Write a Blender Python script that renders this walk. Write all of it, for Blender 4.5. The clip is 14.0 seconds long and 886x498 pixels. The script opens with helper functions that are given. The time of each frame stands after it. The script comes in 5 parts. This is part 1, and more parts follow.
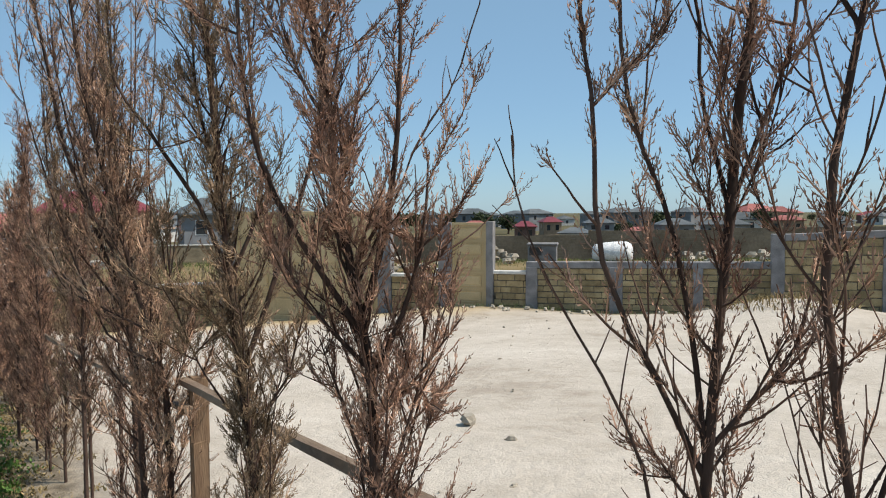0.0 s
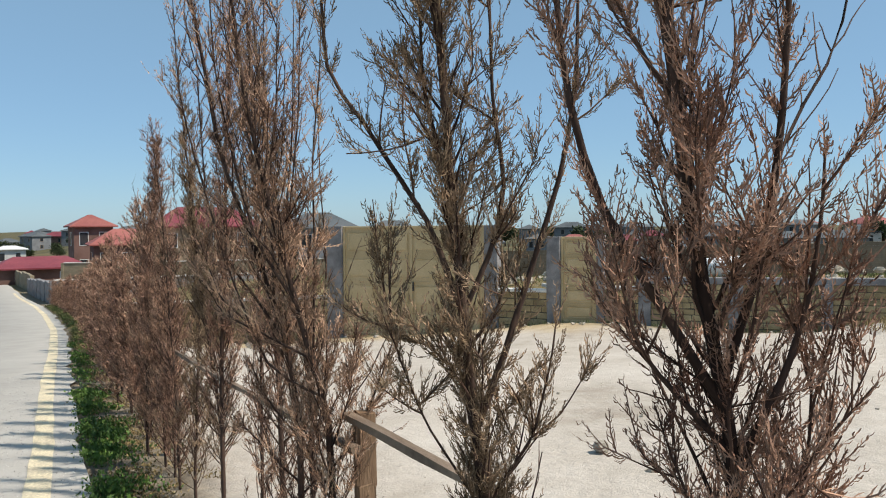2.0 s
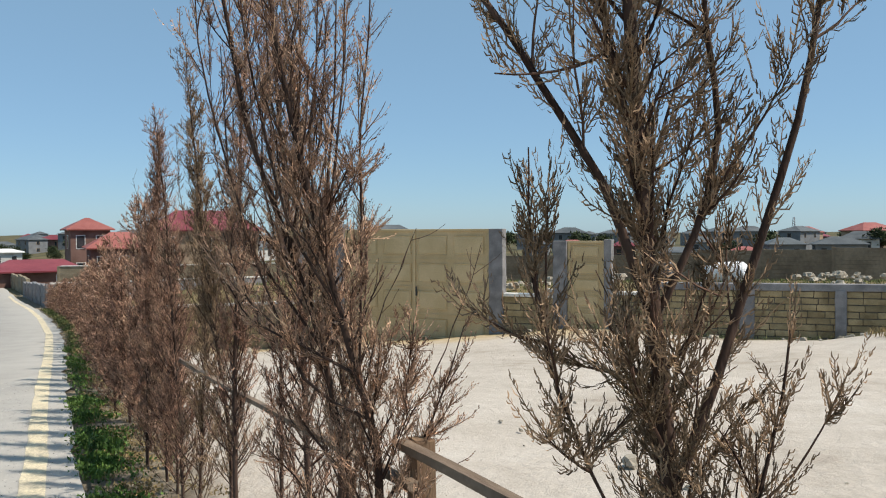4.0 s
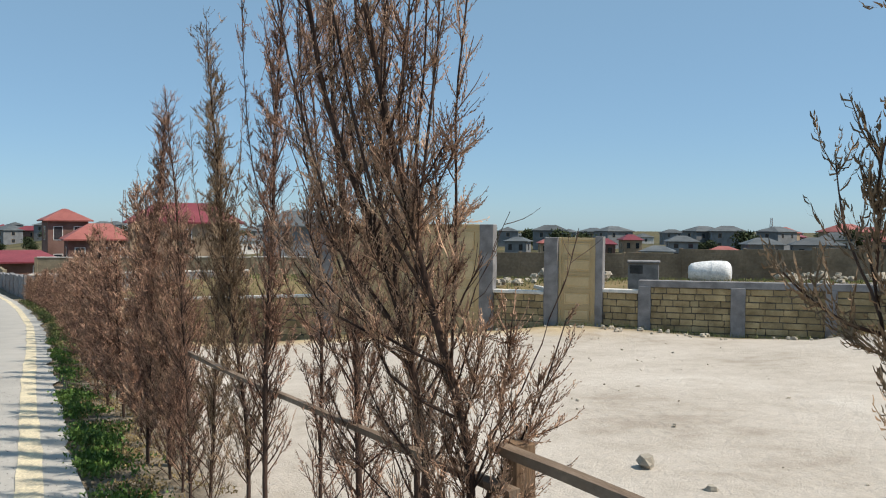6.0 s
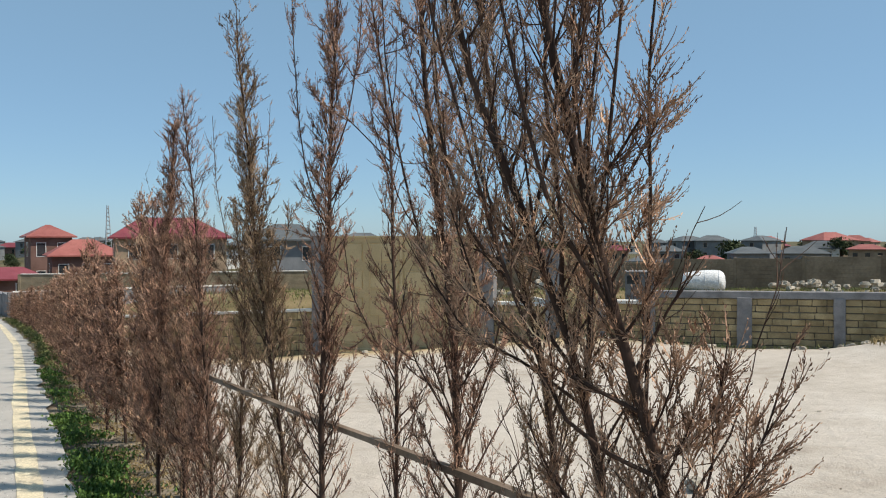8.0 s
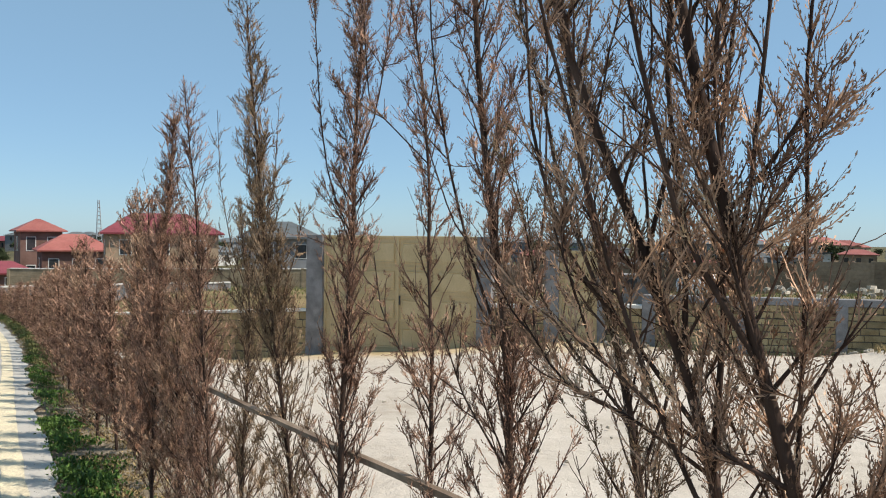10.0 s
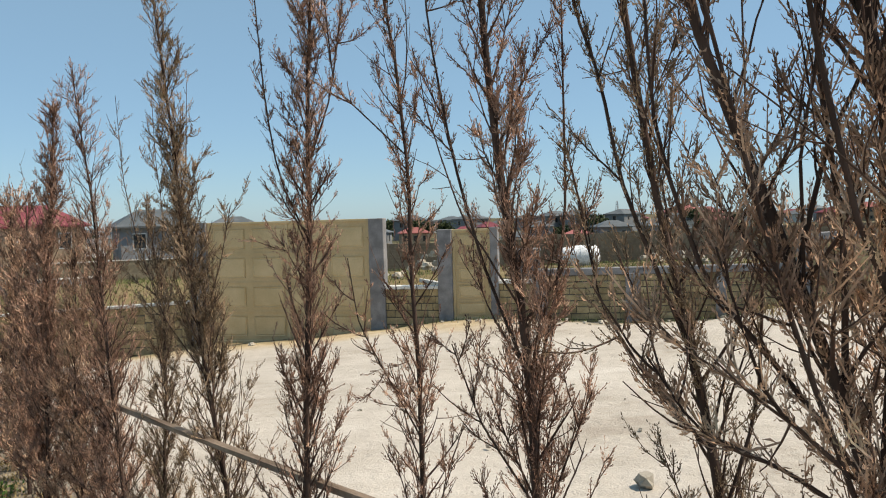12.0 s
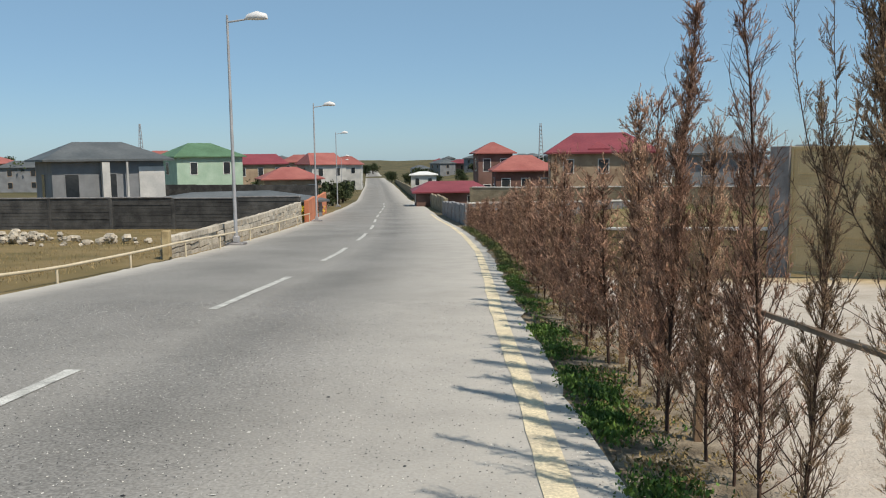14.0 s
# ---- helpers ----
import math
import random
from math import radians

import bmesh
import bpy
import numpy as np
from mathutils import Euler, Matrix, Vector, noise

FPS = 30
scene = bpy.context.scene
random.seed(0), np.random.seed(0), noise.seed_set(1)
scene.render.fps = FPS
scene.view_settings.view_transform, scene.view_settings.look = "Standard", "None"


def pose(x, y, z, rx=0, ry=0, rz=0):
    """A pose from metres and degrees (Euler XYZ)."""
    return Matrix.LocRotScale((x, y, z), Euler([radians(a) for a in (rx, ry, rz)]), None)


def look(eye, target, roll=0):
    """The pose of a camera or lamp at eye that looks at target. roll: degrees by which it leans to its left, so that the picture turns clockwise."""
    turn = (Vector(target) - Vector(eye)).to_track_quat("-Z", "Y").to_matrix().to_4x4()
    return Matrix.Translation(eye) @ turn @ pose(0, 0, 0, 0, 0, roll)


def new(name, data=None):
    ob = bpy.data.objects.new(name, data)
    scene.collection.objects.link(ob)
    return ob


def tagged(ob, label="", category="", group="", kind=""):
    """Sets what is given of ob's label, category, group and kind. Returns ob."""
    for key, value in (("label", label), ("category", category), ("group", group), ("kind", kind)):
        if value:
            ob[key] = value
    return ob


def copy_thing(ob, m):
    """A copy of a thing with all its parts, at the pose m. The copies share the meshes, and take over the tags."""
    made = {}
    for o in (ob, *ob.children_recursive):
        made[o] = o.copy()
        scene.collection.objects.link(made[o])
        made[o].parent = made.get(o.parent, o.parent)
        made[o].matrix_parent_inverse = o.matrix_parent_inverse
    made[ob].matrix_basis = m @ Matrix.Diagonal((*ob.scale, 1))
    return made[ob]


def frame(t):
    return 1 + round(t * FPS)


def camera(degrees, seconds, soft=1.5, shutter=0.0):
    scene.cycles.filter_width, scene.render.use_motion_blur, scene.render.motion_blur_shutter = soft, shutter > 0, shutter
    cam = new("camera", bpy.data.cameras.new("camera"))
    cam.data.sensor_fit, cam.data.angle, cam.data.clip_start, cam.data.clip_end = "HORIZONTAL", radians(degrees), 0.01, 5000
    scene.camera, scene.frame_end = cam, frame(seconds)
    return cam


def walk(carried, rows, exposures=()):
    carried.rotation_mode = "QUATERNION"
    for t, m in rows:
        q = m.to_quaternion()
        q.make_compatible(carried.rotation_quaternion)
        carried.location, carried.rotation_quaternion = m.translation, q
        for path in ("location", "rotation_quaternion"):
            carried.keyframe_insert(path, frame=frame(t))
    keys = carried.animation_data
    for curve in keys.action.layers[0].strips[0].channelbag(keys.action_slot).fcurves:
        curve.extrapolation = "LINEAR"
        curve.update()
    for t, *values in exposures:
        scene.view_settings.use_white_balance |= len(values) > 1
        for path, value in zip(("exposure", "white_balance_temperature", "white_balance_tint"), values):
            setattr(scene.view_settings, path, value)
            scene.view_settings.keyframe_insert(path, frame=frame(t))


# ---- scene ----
cam = camera(57.7, 14.0, soft=1.1)
PATH = [
    (0, (0.467, 0.389, 1.429), (1.47, 2.117, 1.337), -0.3),
    (0.5, (0.408, 0.462, 1.428), (1.395, 2.197, 1.313), 0.3),
    (1, (0.356, 0.545, 1.419), (1.339, 2.285, 1.337), 2.8),
    (1.5, (0.399, 0.68, 1.434), (1.211, 2.506, 1.36), -0.6),
    (2, (0.381, 0.763, 1.435), (1.17, 2.6, 1.379), -0.5),
    (2.5, (0.36, 0.875, 1.421), (1.152, 2.711, 1.378), 0.4),
    (3, (0.33, 0.98, 1.401), (1.163, 2.798, 1.372), 2.1),
    (3.5, (0.367, 1.088, 1.398), (1.163, 2.923, 1.367), 1.0),
    (3.7, (0.381, 1.127, 1.399), (1.163, 2.967, 1.359), -0.0),
    (5.8, (0.202, 1.373, 1.381), (1.061, 3.178, 1.324), 0.6),
    (6, (0.21, 1.419, 1.371), (1.051, 3.233, 1.318), 0.5),
    (6.5, (0.153, 1.526, 1.366), (1.005, 3.335, 1.32), 0.7),
    (7, (0.076, 1.603, 1.36), (0.981, 3.386, 1.326), 0.8),
    (7.5, (0.074, 1.747, 1.356), (0.973, 3.534, 1.332), 0.4),
    (8, (0.083, 1.899, 1.351), (0.957, 3.698, 1.329), -0.1),
    (8.2, (0.077, 1.95, 1.34), (0.941, 3.754, 1.321), -0.1),
    (10.3, (0.084, 2.232, 1.409), (0.979, 4.021, 1.385), 0.7),
    (10.5, (0.092, 2.257, 1.434), (0.988, 4.045, 1.405), -0.5),
    (11, (0.065, 2.311, 1.478), (1.049, 4.052, 1.439), -2.2),
    (11.5, (0.018, 2.397, 1.463), (1.174, 4.028, 1.419), -1.8),
    (12, (-0.013, 2.532, 1.435), (1.132, 4.17, 1.357), -1.6),
    (12.5, (-0.038, 2.65, 1.476), (0.891, 4.417, 1.364), -3.2),
    (13, (-0.126, 2.73, 1.413), (0.44, 4.645, 1.297), -2.1),
    (13.5, (-0.246, 2.775, 1.352), (0.068, 4.744, 1.195), -0.7),
    (14, (-0.33, 2.836, 1.298), (-0.454, 4.82, 1.073), -0.7),
]
walk(cam, [(t, look(eye, target, roll)) for t, eye, target, roll in PATH], [(0, 0.2, 6450, 10), (8, 0.14, 6500, 10), (10.3, 0.3, 6550, 10), (11.5, 0.28, 6650, 10), (12, 0.26, 6800, 10), (12.5, 0.14, 6600, 10), (13.2, 0.06, 6550, 10), (14, 0.0, 6600, 10)])

# ---- world, sun, exposure ----
SUN_DIR = Vector((0.79 * 0.574, -0.61 * 0.574, 0.82)).normalized()
world = bpy.data.worlds.new("world")
scene.world = world
world.use_nodes = True
wn = world.node_tree.nodes
sky = wn.new("ShaderNodeTexSky")
sky.sky_type, sky.sun_disc = "NISHITA", False
sky.sun_elevation, sky.sun_rotation = radians(55), radians(127.7)
sky.air_density, sky.dust_density, sky.ozone_density = 0.8, 0.35, 8.0
wn["Background"].inputs["Strength"].default_value = 0.145
haze = wn.new("ShaderNodeMix")
haze.data_type = "RGBA"
haze.inputs["Factor"].default_value, haze.inputs["B"].default_value = 0.6, (1.7, 2.75, 3.3, 1)
world.node_tree.links.new(sky.outputs[0], haze.inputs["A"])
world.node_tree.links.new(haze.outputs["Result"], wn["Background"].inputs[0])
sun_data = bpy.data.lights.new("sun", "SUN")
sun_data.energy, sun_data.angle, sun_data.color = 4.7, radians(0.5), (1.0, 0.905, 0.775)
sun_lamp = new("sun", sun_data)
sun_lamp.matrix_world = look((0, 0, 60), Vector((0, 0, 60)) - SUN_DIR)


# ---- materials ----
def surf(name, c1, c2, scale=6.0, rough=0.9, bump=0.3, fine=90.0, c3=None, vary=0.0, island=0.0, metal=0.0, stretch=(1, 1, 1), dist=0.01, lo=0.35, hi=0.65, spec=0.3, grain=0.18):
    """A surface with two colours at a large scale, grain at a fine one, bump, and a random tone for each object or island."""
    m = bpy.data.materials.new(name)
    m.use_nodes = True
    n, l = m.node_tree.nodes, m.node_tree.links
    b = n["Principled BSDF"]
    b.inputs["Roughness"].default_value, b.inputs["Metallic"].default_value = rough, metal
    b.inputs["Specular IOR Level"].default_value = spec
    geo = n.new("ShaderNodeNewGeometry")
    mp = n.new("ShaderNodeMapping")
    mp.inputs["Scale"].default_value = stretch
    l.new(geo.outputs["Position"], mp.inputs["Vector"])
    big, small = n.new("ShaderNodeTexNoise"), n.new("ShaderNodeTexNoise")
    for t, s, d in ((big, scale, 5), (small, fine, 4)):
        t.inputs["Scale"].default_value, t.inputs["Detail"].default_value = s, d
        l.new(mp.outputs[0], t.inputs["Vector"])
    ramp = n.new("ShaderNodeValToRGB")
    e = ramp.color_ramp.elements
    e[0].position, e[1].position = lo, hi
    e[0].color, e[1].color = (*c1, 1), (*c2, 1)
    if c3:
        x = e.new(hi + 0.12)
        x.color = (*c3, 1)
    l.new(big.outputs["Fac"], ramp.inputs[0])
    val = n.new("ShaderNodeMapRange")
    val.inputs["From Min"].default_value, val.inputs["From Max"].default_value = 0.25, 0.75
    val.inputs["To Min"].default_value, val.inputs["To Max"].default_value = 1 - grain, 1 + grain
    l.new(small.outputs["Fac"], val.inputs["Value"])
    out = val.outputs[0]
    for amount, src in ((vary, "o"), (island, "i")):
        if amount:
            if src == "o":
                r = n.new("ShaderNodeObjectInfo").outputs["Random"]
            else:
                r = geo.outputs["Random Per Island"]
            mr = n.new("ShaderNodeMapRange")
            mr.inputs["To Min"].default_value, mr.inputs["To Max"].default_value = 1 - amount, 1 + amount
            l.new(r, mr.inputs["Value"])
            mu = n.new("ShaderNodeMath")
            mu.operation = "MULTIPLY"
            l.new(out, mu.inputs[0]), l.new(mr.outputs[0], mu.inputs[1])
            out = mu.outputs[0]
    mix = n.new("ShaderNodeVectorMath")
    mix.operation = "SCALE"
    l.new(ramp.outputs[0], mix.inputs[0]), l.new(out, mix.inputs["Scale"])
    l.new(mix.outputs[0], b.inputs["Base Color"])
    if bump:
        bp = n.new("ShaderNodeBump")
        bp.inputs["Strength"].default_value, bp.inputs["Distance"].default_value = bump, dist
        add = n.new("ShaderNodeMath")
        l.new(big.outputs["Fac"], add.inputs[0]), l.new(small.outputs["Fac"], add.inputs[1])
        l.new(add.outputs[0], bp.inputs["Height"]), l.new(bp.outputs[0], b.inputs["Normal"])
    return m


M = dict(
    asphalt=surf("asphalt", (0.13, 0.127, 0.12), (0.195, 0.19, 0.18), 0.4, 0.85, 0.8, 48, dist=0.004, grain=0.6),
    yellow_paint=surf("yellow_paint", (0.5, 0.44, 0.32), (0.70, 0.61, 0.42), 3.5, 0.8, 0.3, 50, c3=(0.74, 0.65, 0.46), grain=0.3),
    white_paint=surf("white_paint", (0.33, 0.33, 0.31), (0.56, 0.56, 0.53), 7, 0.8, 0.3, 60, grain=0.35),
    limestone=surf("limestone", (0.23, 0.175, 0.092), (0.40, 0.315, 0.175), 3.5, 0.95, 0.6, 60, vary=0.22),
    limestone_far=surf("limestone_far", (0.19, 0.16, 0.11), (0.30, 0.25, 0.17), 1.2, 0.95, 0.5, 14, stretch=(1, 1, 2), dist=0.03),
    mortar=surf("mortar", (0.075, 0.063, 0.048), (0.14, 0.12, 0.092), 8, 0.95, 0.5, 80),
    concrete=surf("concrete", (0.16, 0.155, 0.156), (0.26, 0.253, 0.252), 4, 0.9, 0.4, 70),
    coping=surf("coping", (0.5, 0.49, 0.46), (0.68, 0.66, 0.61), 5, 0.9, 0.4, 60),
    gate_paint=surf("gate_paint", (0.47, 0.36, 0.195), (0.56, 0.435, 0.25), 2, 0.5, 0.06, 60),
    dark_wall=surf("dark_wall", (0.045, 0.045, 0.045), (0.10, 0.098, 0.094), 1.5, 0.95, 0.6, 12, vary=0.2, dist=0.03),
    brown_wall=surf("brown_wall", (0.18, 0.142, 0.10), (0.29, 0.232, 0.165), 0.7, 0.95, 0.6, 6, vary=0.15, dist=0.04),
    wood=surf("wood", (0.13, 0.09, 0.062), (0.24, 0.18, 0.13), 5, 0.85, 0.5, 60, stretch=(5, 0.7, 1), dist=0.004),
    wood_post=surf("wood_post", (0.16, 0.10, 0.06), (0.27, 0.18, 0.11), 5, 0.85, 0.5, 60, stretch=(5, 5, 0.6), dist=0.004),
    bark=surf("bark", (0.034, 0.02, 0.015), (0.095, 0.06, 0.045), 14, 0.95, 0.8, 120, stretch=(1, 1, 0.3), dist=0.004),
    twig=surf("twig", (0.04, 0.022, 0.016), (0.13, 0.077, 0.055), 9, 0.95, 0, 60),
    rust=surf("rust_foliage", (0.14, 0.073, 0.05), (0.47, 0.29, 0.2), 9, 0.9, 0, 40, island=0.5, c3=(0.48, 0.36, 0.25)),
    tan=surf("tan_foliage", (0.155, 0.085, 0.055), (0.57, 0.375, 0.25), 9, 0.9, 0, 40, island=0.5, c3=(0.42, 0.37, 0.23)),
    olive=surf("olive_foliage", (0.12, 0.086, 0.052), (0.36, 0.245, 0.155), 8, 0.9, 0, 40, island=0.45, c3=(0.2, 0.2, 0.11)),
    weed=surf("weed_leaf", (0.04, 0.085, 0.016), (0.11, 0.19, 0.035), 5, 0.6, 0, 30, island=0.35),
    dry_grass=surf("dry_grass_blade", (0.2, 0.15, 0.07), (0.33, 0.25, 0.125), 2, 0.9, 0, 30, island=0.3),
    green_grass=surf("green_grass_blade", (0.10, 0.13, 0.04), (0.2, 0.2, 0.08), 1, 0.9, 0, 20, island=0.3),
    stone=surf("stone", (0.32, 0.285, 0.23), (0.50, 0.45, 0.37), 5, 0.95, 0.7, 50, vary=0.2),
    metal=surf("lamp_metal", (0.36, 0.36, 0.37), (0.46, 0.46, 0.47), 3, 0.5, 0.05, 60, metal=0.3),
    lamp_head=surf("lamp_head", (0.6, 0.6, 0.6), (0.7, 0.7, 0.7), 3, 0.4, 0.02, 60),
    pipe=surf("gas_pipe_paint", (0.50, 0.42, 0.28), (0.62, 0.54, 0.40), 3, 0.6, 0.1, 50),
    bag=surf("white_plastic", (0.62, 0.63, 0.63), (0.78, 0.78, 0.77), 3, 0.55, 0.5, 12, dist=0.05),
    roof_red=surf("roof_red", (0.25, 0.08, 0.068), (0.31, 0.11, 0.092), 0.5, 0.6, 0.3, 6, vary=0.12, dist=0.04),
    roof_crimson=surf("roof_crimson", (0.17, 0.035, 0.045), (0.22, 0.05, 0.06), 0.5, 0.55, 0.3, 6, vary=0.1, dist=0.04),
    roof_grey=surf("roof_grey", (0.075, 0.085, 0.09), (0.115, 0.125, 0.13), 0.5, 0.6, 0.3, 6, vary=0.15, dist=0.04),
    roof_green=surf("roof_green", (0.075, 0.145, 0.08), (0.1, 0.19, 0.11), 0.5, 0.6, 0.3, 6, dist=0.04),
    plaster_white=surf("plaster_white", (0.4, 0.4, 0.385), (0.54, 0.53, 0.5), 0.8, 0.9, 0.2, 8, vary=0.12, grain=0.06),
    plaster_grey=surf("plaster_grey", (0.17, 0.18, 0.19), (0.23, 0.24, 0.25), 0.8, 0.9, 0.2, 8, vary=0.1, grain=0.06),
    plaster_green=surf("plaster_green", (0.30, 0.42, 0.32), (0.38, 0.5, 0.4), 0.8, 0.9, 0.2, 8, grain=0.06),
    plaster_tan=surf("plaster_tan", (0.26, 0.19, 0.13), (0.38, 0.29, 0.2), 0.8, 0.9, 0.2, 8, vary=0.2, grain=0.06),
    plaster_brown=surf("plaster_brown", (0.13, 0.075, 0.06), (0.2, 0.12, 0.1), 0.8, 0.9, 0.2, 8, vary=0.15, grain=0.06),
    plaster_orange=surf("plaster_orange", (0.46, 0.16, 0.085), (0.55, 0.22, 0.12), 0.8, 0.9, 0.2, 8, grain=0.06),
    glass_dark=surf("window_glass", (0.02, 0.025, 0.03), (0.04, 0.045, 0.05), 0.5, 0.12, 0, 6, spec=0.5),
    frame_white=surf("frame_white", (0.6, 0.6, 0.58), (0.72, 0.72, 0.7), 2, 0.5, 0, 20),
    tree_dark=surf("far_tree_leaf", (0.022, 0.035, 0.016), (0.06, 0.075, 0.03), 0.6, 0.9, 0, 5, island=0.3),
    yellow_flower=surf("yellow_flower", (0.5, 0.38, 0.02), (0.65, 0.5, 0.04), 2, 0.9, 0, 8, island=0.3),
    steel_dark=surf("steel_dark", (0.04, 0.04, 0.042), (0.08, 0.08, 0.08), 4, 0.5, 0.05, 40, metal=0.4),
)


# ---- builders ----
def link_mesh(name, me, material, parent=None, label=""):
    me.materials.append(material)
    ob = new(name, me)
    if parent:
        ob.parent = parent
    if label:
        ob["label"] = label
    return ob


def part(name, bm, material, parent=None, label="", smooth=False):
    me = bpy.data.meshes.new(name)
    bm.to_mesh(me)
    bm.free()
    if smooth:
        me.shade_smooth()
    return link_mesh(name, me, material, parent, label)


def raw(name, verts, faces, material, parent=None, label="", smooth=False):
    """One mesh object from arrays of corners and faces."""
    me = bpy.data.meshes.new(name)
    verts, faces = np.asarray(verts, dtype=np.float32), np.asarray(faces, dtype=np.int32)
    me.vertices.add(len(verts))
    me.vertices.foreach_set("co", verts.ravel())
    k = faces.shape[1]
    me.loops.add(faces.size)
    me.loops.foreach_set("vertex_index", faces.ravel())
    me.polygons.add(len(faces))
    me.polygons.foreach_set("loop_start", np.arange(0, faces.size, k, dtype=np.int32))
    me.update(calc_edges=True)
    me.validate()
    if smooth:
        me.shade_smooth()
    return link_mesh(name, me, material, parent, label)


def thing(name, m, label, category, group="", kind=""):
    ob = new(name)
    ob.empty_display_size = 0.2
    ob.matrix_basis = m
    return tagged(ob, label, category, group, kind)


def box(x0, x1, y0, y1, z0, z1, bevel=0.0, bm=None):
    bm = bm or bmesh.new()
    c = bmesh.ops.create_cube(bm, size=1)["verts"]
    bmesh.ops.scale(bm, vec=(x1 - x0, y1 - y0, z1 - z0), verts=c)
    bmesh.ops.translate(bm, vec=((x0 + x1) / 2, (y0 + y1) / 2, (z0 + z1) / 2), verts=c)
    if bevel:
        es = list({e for v in c for e in v.link_edges})
        bmesh.ops.bevel(bm, geom=es, offset=bevel, segments=1, affect="EDGES")
    return bm


def tube(points, radii, sides=6):
    """Corners and quads of a tapered tube along points."""
    p = np.asarray(points, float)
    r = np.broadcast_to(np.asarray(radii, float), (len(p),))
    d = np.gradient(p, axis=0)
    d /= np.linalg.norm(d, axis=1)[:, None] + 1e-9
    up = np.where(np.abs(d[:, 2:3]) > 0.9, np.array([[1.0, 0, 0]]), np.array([[0, 0, 1.0]]))
    a = np.cross(d, up)
    a /= np.linalg.norm(a, axis=1)[:, None] + 1e-9
    b = np.cross(d, a)
    th = np.arange(sides) * 2 * np.pi / sides
    ring = p[:, None] + r[:, None, None] * (np.cos(th)[None, :, None] * a[:, None] + np.sin(th)[None, :, None] * b[:, None])
    v = ring.reshape(-1, 3)
    i, j = np.meshgrid(np.arange(len(p) - 1), np.arange(sides), indexing="ij")
    k = (j + 1) % sides
    f = np.stack([i * sides + j, i * sides + k, (i + 1) * sides + k, (i + 1) * sides + j], -1).reshape(-1, 4)
    return v, f


def joined(pieces):
    vs, fs, n = [], [], 0
    for v, f in pieces:
        vs.append(v), fs.append(f + n)
        n += len(v)
    return np.concatenate(vs), np.concatenate(fs)


# ---- the lie of the land ----
SLOPE_Y = (-60, 0, 18.45, 28, 49, 125, 370, 800, 2500)
SLOPE_Z = (3.0, 0.03, -0.97, -1.4, -2.3, -5.0, -7.3, -7.7, -8.5)
LINE_Y = (-60, 0, 8, 13, 18, 24, 32, 40, 53, 82, 116, 222, 513, 2000)
LINE_X = (1.0, 0.2, -0.06, -0.28, -0.44, -0.7, -1.35, -2.2, -3.9, -7.3, -12.0, -27.5, -73, -310)
WALL_C, WALL_U = np.array((10.496, 17.001)), np.array((-0.6704, 0.7420))
WALL_N = np.array((0.7420, 0.6704))


def smooth01(v, a, b):
    t = np.clip((v - a) / (b - a), 0, 1)
    return t * t * (3 - 2 * t)


def line_x(y):
    return np.interp(y, LINE_Y, LINE_X)


def gz(x, y):
    """The height of the ground."""
    x, y = np.asarray(x, float), np.asarray(y, float)
    z = np.interp(y, SLOPE_Y, SLOPE_Z)
    off = x - line_x(y)
    z = z - 0.015 * np.clip(off - 1, 0, 40)
    dip = np.exp(-((x - 3.8) ** 2 / 18 + (y - 25) ** 2 / 50))
    z = z - 0.6 * dip * smooth01(off, 1.2, 3.5)
    z = z + 0.22 * np.exp(-((x - 11) ** 2 + (y - 16.6) ** 2) / 5.0)
    z = z + 0.45 * np.exp(-((x - 14.2) ** 2 + (y - 10.6) ** 2) / 2.6)
    z = z - 0.35 * smooth01(-off, 8.6, 12.0)
    back = (x - WALL_C[0]) * WALL_N[0] + (y - WALL_C[1]) * WALL_N[1]
    z = z + 0.85 * smooth01(back, 0.5, 12) * (1 - smooth01(back, 26, 36)) * smooth01(off, 3, 9)
    z = z + 1.8 * smooth01(np.abs(off), 30, 150) * smooth01(np.hypot(x, y), 90, 220)
    z = z + 3.6 * smooth01(np.abs(off), 12, 45) * smooth01(np.hypot(x, y), 190, 290) * (1 - smooth01(x, 20, 70))
    return z


def gp(x, y, dz=0.0):
    return (float(x), float(y), float(gz(x, y)) + dz)


def on_wall(s, d=0.0):
    return WALL_C + s * WALL_U + d * WALL_N


# ---- ground, road, markings ----
def graded(fine0, fine1, step, far):
    mid = np.arange(fine0, fine1 + step / 2, step)
    lo, hi, d = [fine0], [fine1], step
    while hi[-1] < far:
        d *= 1.22
        hi.append(hi[-1] + d)
    d = step
    while lo[-1] > -far:
        d *= 1.22
        lo.append(lo[-1] - d)
    return np.concatenate([lo[:0:-1], mid, hi[1:]])


gx, gy = graded(-14, 22, 0.4, 2600), graded(-4, 32, 0.4, 2600)
GX, GY = np.meshgrid(gx, gy, indexing="ij")
rng = np.random.default_rng(4)
rough_h = sum(a * np.sin(GX * f * 1.3 + p) * np.cos(GY * f + q) for a, f, p, q in ((0.025, 0.7, 0, 1), (0.015, 1.7, 2, 0.4), (0.008, 4.1, 1, 3)))
OFF = GX - line_x(GY)
near_road = smooth01(OFF, 0.45, 1.1) + smooth01(-OFF, 8.2, 9.2)
GZ = gz(GX, GY) + near_road * (rough_h + rng.uniform(-0.006, 0.006, GX.shape)) - (1 - near_road) * 0.02
nx, ny = GX.shape
